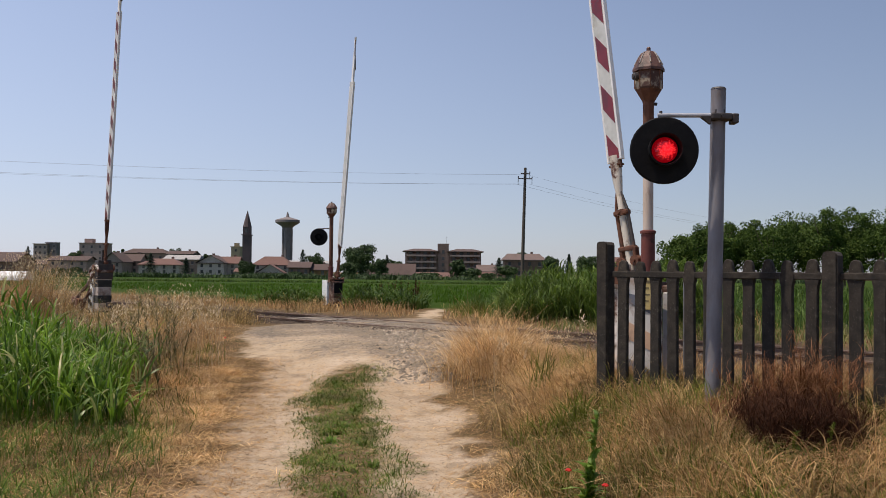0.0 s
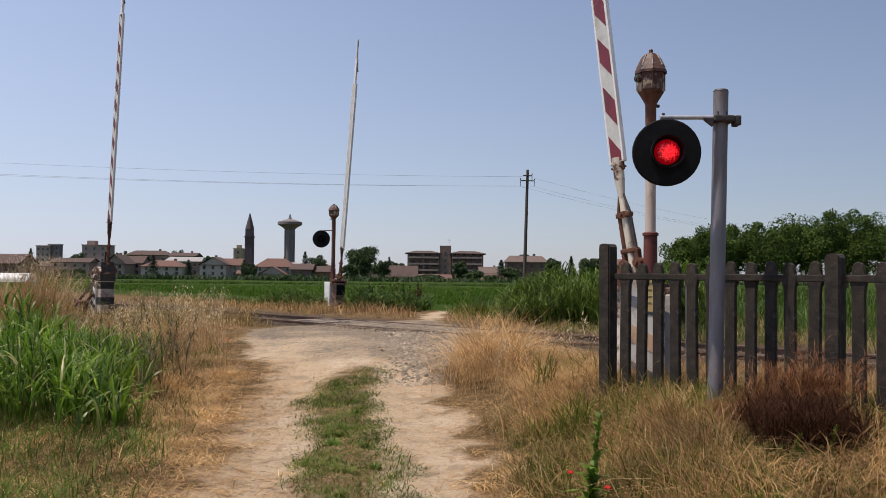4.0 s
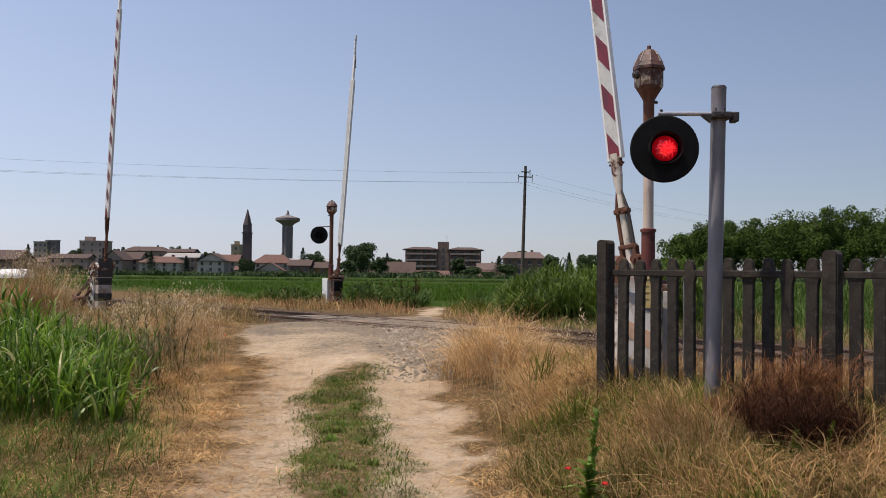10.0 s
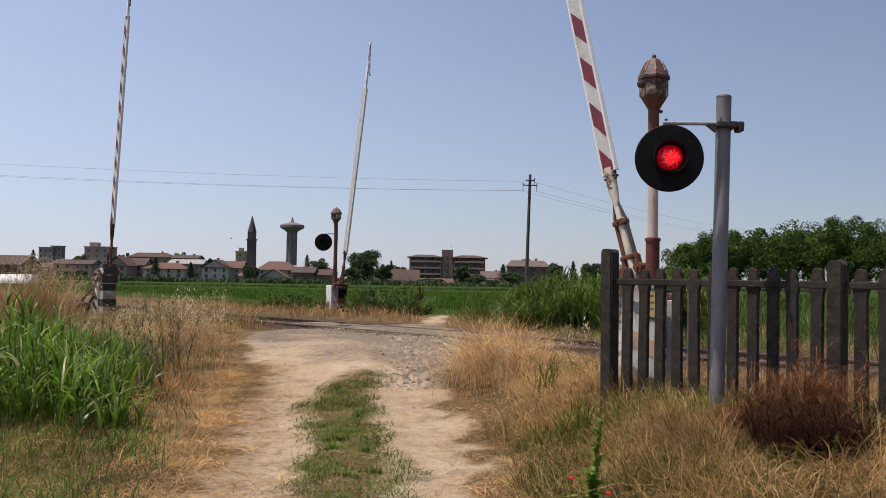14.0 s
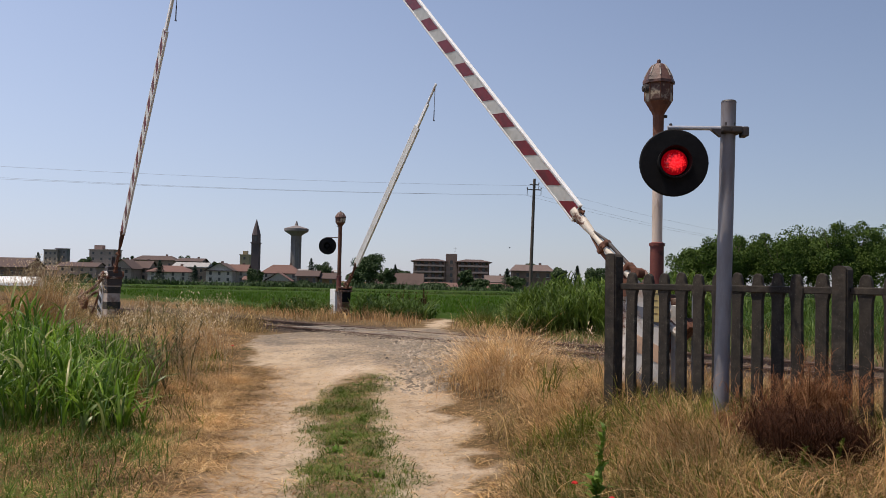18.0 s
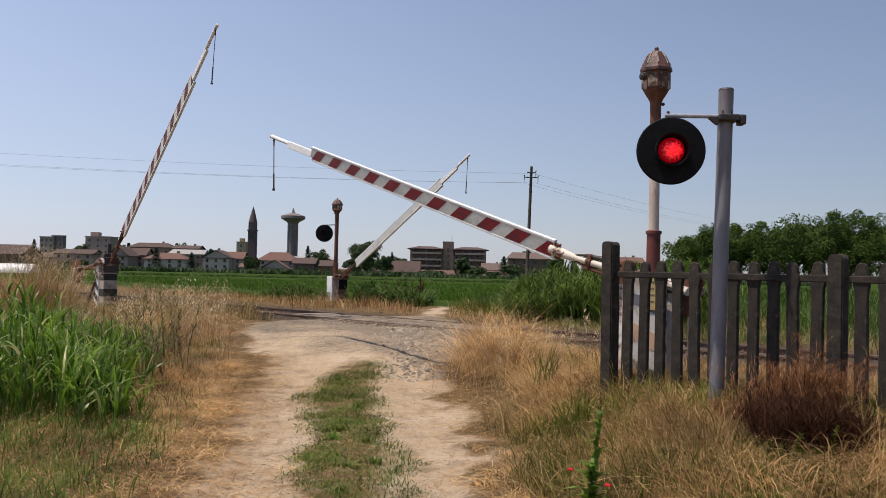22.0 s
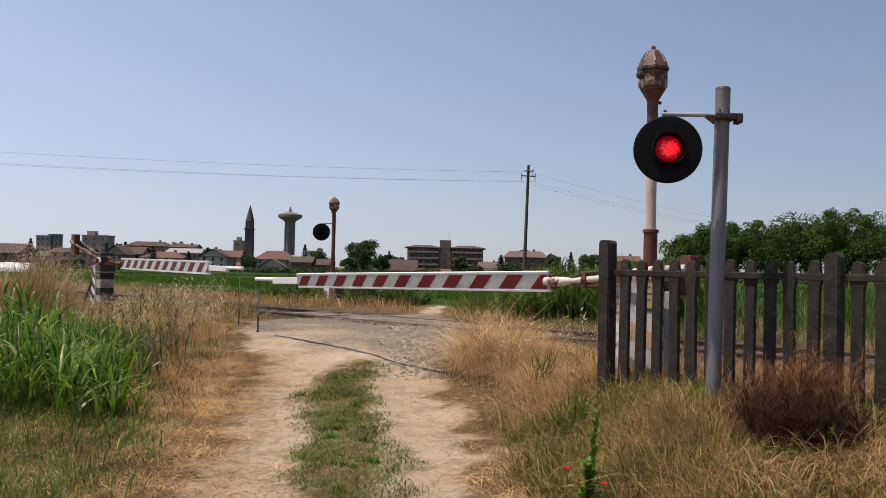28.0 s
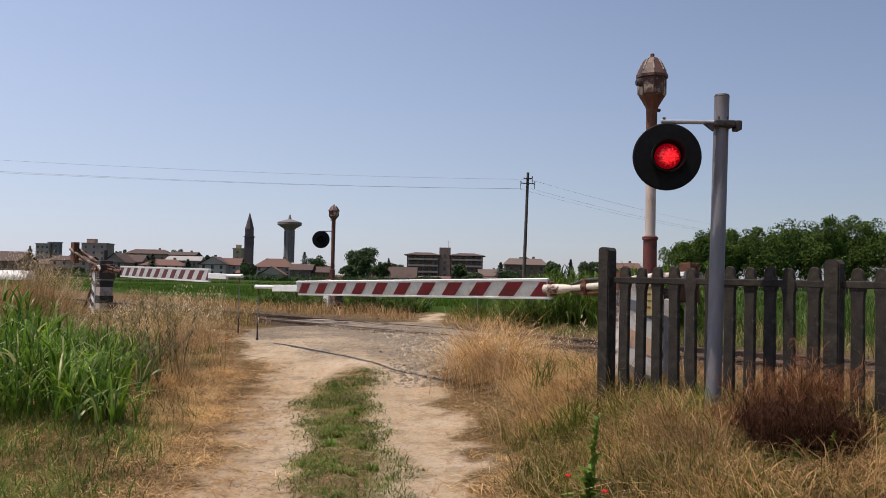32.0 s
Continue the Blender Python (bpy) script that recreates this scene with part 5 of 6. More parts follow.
meadow("dry_grass", "dry straw on the strip between the wheel tracks", "grass", 30000, (-2.0, 0.3), (3.2, 12.8),
       lambda x, y: (1 - step(np.abs(strip_off(x, y)) + 0.1 * waves(x, y, 2.5, 11), 0.34, 0.7)) * (1 - step(y, 11.9, 12.9)), (0.03, 0.1), (0.003, 0.006), (0.8, 2.4), straw, 28, 2, 0.55, 0.05)
# The dry mound on the right of the lane.
meadow("dry_grass", "bleached dry grass mound beside the crossing", "grass", 62000, (-0.4, 2.4), (7.8, 12.6),
       lambda x, y: step(off_lane(x, y), 0.6, 0.98) * (1 - step(qq(x, y), 9.4, 10.4)) * (1 - 0.8 * step(x / y, 0.085, 0.12)), (0.45, 1.25), (0.0036, 0.008), (0.7, 1.9), bleached, 29, 5, 0.5, 0.12, tall=lambda x, y: (0.25 + 0.75 * step(off_lane(x, y), 0.4, 1.0)) * (1 - 0.68 * step(x / y, 0.078, 0.125)))
meadow("green_grass", "sparse green weeds on the dry bank", "grass", 5000, (-4.8, -2.2), (8.5, 14),
       lambda x, y: patchy(x, y, 1.6, 92, 0.0, 0.5) * step(off_lane(x, y), 0.2, 0.6), (0.15, 0.45), (0.005, 0.011), (0.2, 0.9), green, 93, 3, 0.5, 0.1)
meadow("dry_grass", "flattened dry grass beside the wheel track", "grass", 26000, (-0.4, 1.5), (3.6, 10.0),
       lambda x, y: step(off_lane(x, y), -0.05, 0.15) * (1 - step(off_lane(x, y), 0.5, 1.0)) * (1 - step(y, 6.3, 7.4)), (0.05, 0.16), (0.004, 0.0085), (1.0, 2.6), bleached, 94, 3, 0.4, 0.07)
meadow("dry_grass", "tall bleached tuft at the mound's crest", "grass", 11000, (-0.3, 1.8), (9.8, 12.2),
       lambda x, y: np.exp(-((x - 0.7) / 0.4) ** 2 - ((y - 11.0) / 0.6) ** 2), (0.75, 1.32), (0.003, 0.007), (0.3, 1.5), bleached, 99, 5, 0.5, 0.1)
meadow("dry_grass", "brown dry grass behind the mound", "grass", 20000, (0.6, 2.2), (7.4, 11.5),
       lambda x, y: step(x / y, 0.08, 0.11) * (1 - step(qq(x, y), 9.6, 10.6)), (0.15, 0.5), (0.004, 0.008), (0.5, 1.8), straw, 40, 3, 0.5, 0.1)
meadow("green_grass", "long green blades behind the mound", "grass", 900, (0.9, 1.7), (7.0, 9.6),
       lambda x, y: patchy(x, y, 2.2, 58) * step(x / y, 0.1, 0.12), (0.4, 0.75), (0.006, 0.012), (0.2, 0.9), green, 59, 4, 0.5, 0.08)
# Right foreground: mixed dry and green.
meadow("dry_grass", "dense mixed dry grass in front of the fence", "grass", 56000, (0.2, 5.4), (3.2, 8.4),
       lambda x, y: step(off_lane(x, y), 0.1, 0.5) * (0.35 + 0.65 * patchy(x, y, 1.9, 36)) * (1 - step(qq(x, y), 7.8, 8.6)) * clear_bush(x, y), (0.16, 0.46), (0.0032, 0.0075), (0.3, 1.7), faded, 30, 4, 0.5, 0.1, tall=lambda x, y: (1 + 0.3 * step(qq(x, y), 5.3, 6.0)) * low_front(x, y))
meadow("green_grass", "green weeds among the dry grass", "grass", 62000, (0.2, 5.4), (3.2, 7.6),
       lambda x, y: step(off_lane(x, y), 0.15, 0.6) * (0.25 + 0.75 * patchy(x, y, 1.5, 37, -0.6, 0.3)), (0.1, 0.36), (0.004, 0.012), (0.2, 1.2), green, 31, 3, 0.5, 0.09, tall=low_front)
meadow("dry_grass", "bleached stalks on the right verge", "grass", 9000, (0.6, 5.4), (3.4, 8.0),
       lambda x, y: step(off_lane(x, y), 0.4, 0.9) * patchy(x, y, 1.3, 38) * clear_bush(x, y), (0.24, 0.5), (0.0035, 0.0075), (0.4, 1.8), straw, 32, 4, 0.5, 0.1, tall=low_front)
meadow("dry_grass", "bleached straw tufts on the verge", "grass", 9000, (1.7, 3.3), (3.6, 5.0),
       lambda x, y: (0.3 + 0.7 * patchy(x, y, 2.2, 39)) * step(x - 0.4 * y, 0.0, 0.4), (0.22, 0.5), (0.0035, 0.0075), (0.5, 2.0), straw, 33, 5, 0.5, 0.08)
meadow("dry_grass", "fine golden grass patch in front of the fence", "grass", 12000, (0.95, 1.75), (4.5, 6.3),
       lambda x, y: step(off_lane(x, y), 0.3, 0.7) * (0.3 + 0.7 * patchy(x, y, 2.4, 351)), (0.2, 0.42), (0.0025, 0.005), (0.2, 1.1), straw, 352, 4, 0.5, 0.07)
# Between fence and railway, and along the line.
meadow("dry_grass", "dry grass between the fence and the railway", "grass", 16000, (1.0, 9), (4.0, 12.5),
       lambda x, y: step(qq(x, y), 6.4, 7) * (1 - step(qq(x, y), 10.6, 11.6)) * step(off_lane(x, y), 0.2, 0.6), (0.15, 0.4), (0.004, 0.009), (0.2, 0.8), straw, 41, 2, 0.5, 0.12)
meadow("dry_grass", "dry grass along the railway ballast", "grass", 62000, (-18, 10), (6, 34),
       lambda x, y: np.exp(-((qq(x, y) - 16.2) / 1.1) ** 4) * step(off_lane(x, y), 0.1, 0.6), (0.25, 0.65), (0.008, 0.018), (0.2, 0.9), straw, 42, 2, 0.5, 0.2, tall=lambda x, y: 1 - 0.5 * step(x, 0, 2))
meadow("green_grass", "green weeds beyond the railway", "grass", 60000, (1.5, 30), (5, 45),
       lambda x, y: step(qq(x, y), 15.6, 17) * (0.4 + 0.6 * patchy(x, y, 0.5, 43)) * (1 - step(qq(x, y), 26, 44)), (0.35, 1.0), (0.012, 0.03), (0.15, 0.8), thick, 43, 3, 0.5, 0.25)
meadow("dry_grass", "dry tufts among the weeds beyond the railway", "grass", 9000, (1.0, 24), (5, 36),
       lambda x, y: step(qq(x, y), 15.2, 16.2) * patchy(x, y, 0.7, 44), (0.3, 0.7), (0.01, 0.02), (0.15, 0.7), faded, 44, 2, 0.5, 0.25)
meadow("green_grass", "weeds growing beside the far rail", "grass", 26000, (2.2, 10), (7, 19),
       lambda x, y: step(qq(x, y), 13.9, 14.4) * (1 - step(qq(x, y), 16.8, 17.6)) * (0.3 + 0.7 * patchy(x, y, 1.1, 57)), (0.2, 0.6), (0.006, 0.016), (0.2, 0.9), weedy, 56, 3, 0.5, 0.14)
meadow("green_grass", "tall weeds in front of the row of trees", "grass", 26000, (13, 52), (34, 92),
       lambda x, y: step(x / y, 0.24, 0.28) * (0.4 + 0.6 * patchy(x, y, 0.25, 54)), (0.5, 1.2), (0.035, 0.08), (0.2, 0.8), thick, 55, 2, 0.5, 0.5)
# Tall green crop by the crossing.
stalks("maize", "tall dense green crop beyond the railway", "crop", 7000, (0.8, 7.4), (14.0, 26),
       lambda x, y: step(qq(x, y), 15.5, 16.0) * step(x - 0.065 * y, 0.0, 0.5) * (1 - step(x - 0.28 * y, 0.2, 0.8)) * (1 - step(y, 23, 26)),
       (0.85, 1.4), 11, (0.25, 0.6), (0.018, 0.042), (0.3, 1.2), deep, 45, 0.012, 0.15, tall=lambda x, y: 0.5 + 0.5 * step(x - 0.06 * y, 0.1, 1.6))
meadow("green_grass", "weedy green edge of the crossing path", "grass", 6000, (0.1, 4), (16, 28),
       lambda x, y: step(qq(x, y), 15.6, 16.4) * step(off_lane(x, y), 0.0, 0.5), (0.2, 0.6), (0.01, 0.022), (0.2, 0.8), green, 46, 2, 0.5, 0.15)
meadow("maize", "green maize beside the far barrier", "crop", 5500, (-3.2, -0.4), (27.5, 35),
       lambda x, y: step(off_lane(x, y), 0.5, 1.0) * step(x + 0.118 * y, 0.0, 0.4), (0.5, 1.25), (0.03, 0.06), (0.3, 1.0), thick, 47, 4, 0.6)
meadow("maize", "green maize along the field edge", "crop", 6000, (-14, -4.2), (27, 34),
       lambda x, y: step(qq(x, y), 16.6, 18) * patchy(x, y, 0.5, 49), (0.25, 0.6), (0.025, 0.05), (0.3, 1.0), thick, 48, 3, 0.6)
meadow("rice_field", "bright green rice standing in the field", "crop", 80000, (-48, 26), (34, 95),
       lambda x, y: step(qq(x, y), 28, 31) * np.exp(-(y - 36) / 40.0), (0.25, 0.4), (0.03, 0.06), (0.1, 0.5), leafy("rice", ((0.05, 0.11, 0.007), (0.075, 0.15, 0.011), (0.06, 0.125, 0.008)), 0.6, 0.3, 0.15), 50, 2)
meadow("maize", "dark strip of taller crop across the field", "crop", 16000, (-75, 34), (110, 117),
       lambda x, y: (0.35 + 0.65 * patchy(x, y, 0.12, 53, -0.4, 0.2)) * step(x / y, -0.62, -0.58), (0.35, 0.65), (0.06, 0.14), (0.2, 0.8), thick, 153, 2, clump=0.5)
meadow("hedgerow", "dark green hedge along the far field edge", "hedge", 46000, (-160, 75), (165, 190), lambda x, y: 0.25 + 0.75 * patchy(x, y, 0.08, 52, -0.4, 0.2), (0.4, 1.8), (0.12, 0.35), (0.2, 0.8), leaf_far, 51, 2, clump=0.7)


def shrub(name, label, at, n, spread, h, material, seed, w=(0.003, 0.008), lean=(0.1, 0.7), top=0.0):
    """A loose bush of fine stems."""
    r = rng_of(seed)
    x, y = at[0] + r.normal(0, spread, n), at[1] + r.normal(0, spread, n)
    hh = r.uniform(0.35, 1, n) * h * np.exp(-((x - at[0]) ** 2 + (y - at[1]) ** 2) / (5 * spread * spread))
    z0 = height(x, y) - 0.02 + r.uniform(0, top, n)
    me = blade_mesh(name, x, y, z0, hh, r.uniform(*w, n), r.uniform(*lean, n), seed + 1, material, 3, 0.4)
    return tagged(new(name, me), label, "plant", kind="stuff")


def leafy_weed(label, at, h, n, leaf, seed, lean=0.1, grow=0.62):
    """An upright weed: a stem with small leaves all the way up."""
    r = rng_of(seed)
    z = ground_z(*at)
    wd = thing("weed", label, "plant", pose(at[0], at[1], z - 0.02), "weeds")
    bm = B()
    tube(bm, (0, 0, 0), (lean * h, 0, h * 0.95), 0.005, 0.003, 6)
    part("stem", bm, leaf, wd)
    t = r.uniform(0.15, 1.0, n)
    size = grow * (0.055 + 0.075 * (1 - t)) * r.uniform(0.7, 1.3, n)
    me = blade_mesh("leaves", lean * h * t, 0 * t, h * t * 0.95, size, size * r.uniform(0.35, 0.55, n), r.uniform(0.5, 1.4, n), seed + 1, leaf, 3, 0.45)
    o = new("leaves", me)
    o.parent = wd


def dead_bush(label, at, spread, h, seed, clumps, leaf, lean):
    """Dead stems with fine twigs in several tangled clumps, each of its own height."""
    r = rng_of(seed)
    db = thing("dead_bush", label, "bush", pose(0, 0, 0))
    for k in range(clumps):
        n, twigs = 26, 30
        cx, cy = at[0] + r.normal(0, spread[0]), at[1] + r.normal(0, spread[1])
        x, y = cx + r.normal(0, 0.06, n), cy + r.normal(0, 0.06, n)
        hh = h * r.uniform(0.4, 1.0, n) * r.uniform(0.55, 1.15)
        a, b = r.uniform(0, 6.28, n), r.uniform(0.1, lean, n)
        j = np.repeat(np.arange(n), twigs)
        t = r.uniform(0.02, 1, len(j)) ** 0.8
        out = b[j] * hh[j] * t ** 1.8
        z = height(x, y) - 0.02
        me = blade_mesh("stem_clump", np.concatenate([x, x[j] + np.cos(a[j]) * out]), np.concatenate([y, y[j] + np.sin(a[j]) * out]), np.concatenate([z, z[j] + hh[j] * (t - 0.4 * b[j] * t ** 2.6)]),
                        np.concatenate([hh, r.uniform(0.05, 0.18, len(j))]), np.concatenate([np.full(n, 0.005), r.uniform(0.002, 0.0045, len(j))]),
                        np.concatenate([b, r.uniform(0.3, 1.9, len(j))]), seed + 9 + k, leaf, 3, 0.4, np.concatenate([a, r.uniform(0, 6.28, len(j))]))
        o = new("stem_clump", me)
        o.parent = db
    return db


# The first bush is the shaded core, its dark painted in; russet ones surround it.
dead_bush("dead brown bush in front of the fence, its core's shade painted dark", (2.24, 5.25), (0.1, 0.14), 0.36, 61, 22, dead, 0.8)
dead_bush("reddish dead bush against the fence post", (2.52, 5.88), (0.12, 0.08), 0.64, 63, 13, russet, 1.0)
dead_bush("low russet dead brush beside the signal post", (2.1, 5.85), (0.17, 0.12), 0.27, 64, 8, russet, 1.4)
stalks("weed", "dark thin-stemmed seeding weed", "plant", 18, (-3.95, -3.2), (9.6, 10.8), lambda x, y: 1 + 0 * x, (0.55, 1.3), 60, (0.06, 0.24), (0.005, 0.012), (0.5, 1.8), seedy, 65, 0.008, 0.8, "", 3, 0.3)
stalks("weed", "dark thin-stemmed seeding weed", "plant", 14, (-4.2, -3.5), (10.8, 11.6), lambda x, y: 1 + 0 * x, (0.55, 1.3), 50, (0.08, 0.26), (0.005, 0.011), (0.5, 1.8), seedy, 75, 0.008, 0.8, "", 3, 0.3)
leafy_weed("tall upright leafy green weed in the verge", (0.88, 5.05), 0.74, 75, lush, 67, 0.1, 1.0)
for k, (x, y, h) in enumerate(((1.02, 4.6, 0.36), (0.96, 4.4, 0.3), (2.02, 4.85, 0.2), (2.25, 4.9, 0.24))):
    leafy_weed("low leafy green weed among dry grass", (x, y), h, 60, green, 170 + 3 * k, 0.25, 0.45)
shrub("weed", "low leafy weed on the lane's green strip", (-0.98, 7.55), 90, 0.06, 0.12, lush, 69, (0.012, 0.026), (0.5, 1.2))
shrub("weed", "long green grass clump on the verge", (1.12, 7.0), 180, 0.14, 0.55, green, 71, (0.008, 0.016), (0.2, 0.9))
shrub("weed", "leafy green weed under the dead bush", (2.1, 5.0), 420, 0.2, 0.22, weedy_green, 73, (0.005, 0.011), (0.4, 1.4))


def poppy(x, y, h):
    z = ground_z(x, y)
    pp = thing("poppy", "red field poppy on a thin stem", "flower", pose(x, y, z), "poppies")
    bm = B()
    tube(bm, (0, 0, -0.02), (0.01, 0, h), 0.003, 0.002, 5)
    part("stem", bm, green, pp)
    for i in range(4):
        bm = B()
        lathe(bm, [(0.0015, -0.002), (0.009, 0.002), (0.0105, 0.007), (0.009, 0.0095)], 8, Matrix.Translation((0.01, 0, h)) @ pose(0, 0, 0, 0, 40, 90 * i) @ pose(0.009, 0, 0))
        part("petal", bm, poppy_red, pp)


for x, y, h in ((0.885, 4.5, 0.4), (0.748, 4.9, 0.4), (-3.05, 11.9, 0.5)):
    poppy(x, y, h)


def oats(n, xr, yr, h, seed):
    """Thin pale stems with hanging seed heads."""
    r = rng_of(seed)
    x, y = r.uniform(*xr, n), r.uniform(*yr, n)
    hh = r.uniform(*h, n)
    k = np.repeat(np.arange(n), 14)
    a = r.uniform(0, 6.28, len(k))
    hx, hy = x[k] + 0.07 * np.cos(a) * r.uniform(0, 1, len(k)), y[k] + 0.07 * np.sin(a) * r.uniform(0, 1, len(k))
    X, Y = np.concatenate([x, hx]), np.concatenate([y, hy])
    Z = np.concatenate([height(x, y) - 0.02, height(x, y)[k] + hh[k] * r.uniform(0.72, 0.97, len(k))])
    H = np.concatenate([hh, r.uniform(0.03, 0.07, len(k))])
    W = np.concatenate([np.full(n, 0.0035), r.uniform(0.006, 0.013, len(k))])
    L = np.concatenate([r.uniform(0.05, 0.5, n), r.uniform(0.6, 1.5, len(k))])
    me = blade_mesh("wild_oats", X, Y, Z, H, W, L, seed + 1, oat_pale, 2, 0.5)
    tagged(new("wild_oats", me), "pale wild oats with hanging seed heads", "grass", kind="stuff")


oats(90, (-5.6, -3.4), (11.2, 14.5), (0.7, 1.12), 85)
oats(70, (-4.3, -3.0), (10.6, 12.6), (0.8, 1.25), 89)
oats(130, (-8.8, -7.8), (16.4, 17.6), (1.35, 1.85), 86)
oats(60, (-7.8, -7.1), (16.4, 17.6), (1.0, 1.4), 98)
oats(14, (2.8, 4.4), (4.4, 7.2), (0.26, 0.48), 187)
oats(26, (0.4, 1.6), (8.0, 11.0), (0.5, 0.8), 88)


stalks("weed", "rust-brown seeding dock stems by the far barrier", "plant", 34, (-2.4, -0.7), (30, 33), lambda x, y: 1 + 0 * x, (0.8, 1.25), 40, (0.08, 0.2), (0.01, 0.022), (0.3, 1.3), dead, 401, 0.012, 0.2, "", 3, 0.5)
stalks("weed", "dense dark green weeds beside the far barrier", "plant", 360, (-3.0, -1.0), (26.5, 30), lambda x, y: step(off_lane(x, y), 0.5, 1.2), (0.3, 0.8), 9, (0.15, 0.4), (0.025, 0.06), (0.4, 1.4), thick, 403, 0.014, 0.2)
stalks("weed", "dense dark green weeds beside the far barrier", "plant", 260, (-6.4, -4.0), (27, 31), lambda x, y: step(qq(x, y), 16.4, 17.2) * (0.3 + 0.7 * patchy(x, y, 0.8, 405)), (0.25, 0.6), 9, (0.15, 0.4), (0.025, 0.06), (0.4, 1.4), thick, 406, 0.014, 0.2)


# Trees
def tree(name, label, at, h, wide, seed, leaf, leaves=2600, size=0.3, trunk=0.22, low=0.15, group=""):
    r = rng_of(seed)
    x, y = at
    z = ground_z(x, y) - 0.1
    tr = thing(name, label, "tree", pose(x, y, z), group)
    bm = B()
    tube(bm, (0, 0, 0), (0.02 * h, 0, h * 0.45), trunk, trunk * 0.6, 9)
    for i in range(7):
        a, t = r.uniform(0, 6.28), r.uniform(0.2, 0.45)
        e = Vector((math.cos(a) * wide * r.uniform(0.2, 0.36), math.sin(a) * wide * r.uniform(0.2, 0.36), h * r.uniform(0.5, 0.85)))
        tube(bm, (0.02 * h * t, 0, h * t), e, trunk * 0.45, trunk * 0.12, 6)
    part("trunk", bm, wood_bark, tr)
    # Leaves sit in rounded clumps, each leaf turned roughly outward from its clump.
    m = 46
    d = r.normal(0, 1, (m, 3))
    d /= np.linalg.norm(d, axis=1)[:, None]
    rad = r.uniform(0.35, 1.0, m)[:, None]
    c = d * rad * np.array([wide / 2, wide / 2, h * (1 - low) / 2]) * 0.84 + np.array([0, 0, h * (1 + low) / 2])
    k = r.integers(0, m, leaves)
    way = r.normal(0, 1, (leaves, 3)) + np.array([0, 0, 0.35])
    way /= np.linalg.norm(way, axis=1)[:, None]
    ball = r.uniform(0.75, 1.35, m)[k][:, None] * r.uniform(0.55, 1.12, leaves)[:, None]
    p = c[k] + way * ball * np.array([wide, wide, min(h * 0.9, wide)]) * 0.125
    tilt = way + 0.7 * r.normal(0, 1, (leaves, 3))
    u = np.cross(tilt, r.normal(0, 1, (leaves, 3)))
    u /= np.linalg.norm(u, axis=1)[:, None] + 1e-9
    v = np.cross(u, tilt)
    v /= np.linalg.norm(v, axis=1)[:, None] + 1e-9
    s = (size * r.uniform(0.6, 1.3, leaves))[:, None]
    verts = np.stack([p - u * s, p - v * s * 0.6, p + u * s, p + v * s * 0.6], 1).reshape(-1, 3)
    i = np.arange(leaves) * 4
    tris = np.concatenate([np.stack([i, i + 1, i + 2], 1), np.stack([i, i + 2, i + 3], 1)])
    crown = new("crown", mesh_from("crown", verts, tris, leaf))
    crown.parent = tr
    return tr


def conifer(at, h, wide, seed):
    r = rng_of(seed)
    x, y = at
    tr = thing("conifer", "dark pointed conifer in the town", "tree", pose(x, y, ground_z(x, y)), "trees of the town")
    bm = B()
    tube(bm, (0, 0, 0), (0, 0, h * 0.9), 0.2, 0.05, 6)
    part("trunk", bm, wood_bark, tr)
    n = 2200
    t = r.uniform(0.08, 1, n)
    a = r.uniform(0, 6.28, n)
    rr = wide / 2 * (1 - t) ** 0.8 * r.uniform(0.3, 1.1, n) * (0.8 + 0.25 * np.sin(t * 40))
    p = np.stack([rr * np.cos(a), rr * np.sin(a), h * t], 1)
    out = np.stack([np.cos(a), np.sin(a), -0.35 + 0 * a], 1) * 0.34
    sd = np.stack([-np.sin(a), np.cos(a), 0 * a], 1) * 0.2
    verts = np.stack([p - sd, p + sd, p + out], 1).reshape(-1, 3)
    crown = new("crown", mesh_from("crown", verts, np.arange(3 * n).reshape(-1, 3), leaf_pine))
    crown.parent = tr


r = rng_of(77)
for i, (px, h) in enumerate(((1208, 6.2), (1236, 7.2), (1268, 7.9), (1300, 8.0), (1335, 8.3), (1368, 8.6), (1400, 8.5), (1432, 9.0), (1466, 9.4), (1500, 9.8), (1532, 9.5), (1566, 9.2), (1600, 9.6))):
    dist = 98 + 6 * math.sin(i * 2.1)
    tree("walnut_tree", "dense dark green broadleaf tree in a row", (U(px) * dist, dist), h * 1.06, 6.4 + 0.9 * math.sin(i * 1.3), 100 + i, leaf_near, 9000, 0.135, 0.16, 0.1, "row of trees by the field")
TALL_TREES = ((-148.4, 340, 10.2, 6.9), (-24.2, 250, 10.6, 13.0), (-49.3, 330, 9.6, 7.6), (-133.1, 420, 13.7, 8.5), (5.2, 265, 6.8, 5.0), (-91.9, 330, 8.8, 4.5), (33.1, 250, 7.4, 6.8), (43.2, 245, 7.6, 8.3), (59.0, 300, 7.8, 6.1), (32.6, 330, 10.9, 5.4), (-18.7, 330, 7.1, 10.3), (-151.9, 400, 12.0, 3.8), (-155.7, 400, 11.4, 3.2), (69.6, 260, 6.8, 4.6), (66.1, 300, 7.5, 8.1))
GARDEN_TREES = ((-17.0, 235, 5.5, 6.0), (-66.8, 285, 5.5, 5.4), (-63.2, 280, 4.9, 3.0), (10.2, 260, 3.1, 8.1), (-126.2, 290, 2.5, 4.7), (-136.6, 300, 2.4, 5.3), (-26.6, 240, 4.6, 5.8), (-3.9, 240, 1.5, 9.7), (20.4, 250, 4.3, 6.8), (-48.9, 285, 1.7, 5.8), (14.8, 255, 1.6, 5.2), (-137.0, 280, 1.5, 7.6))
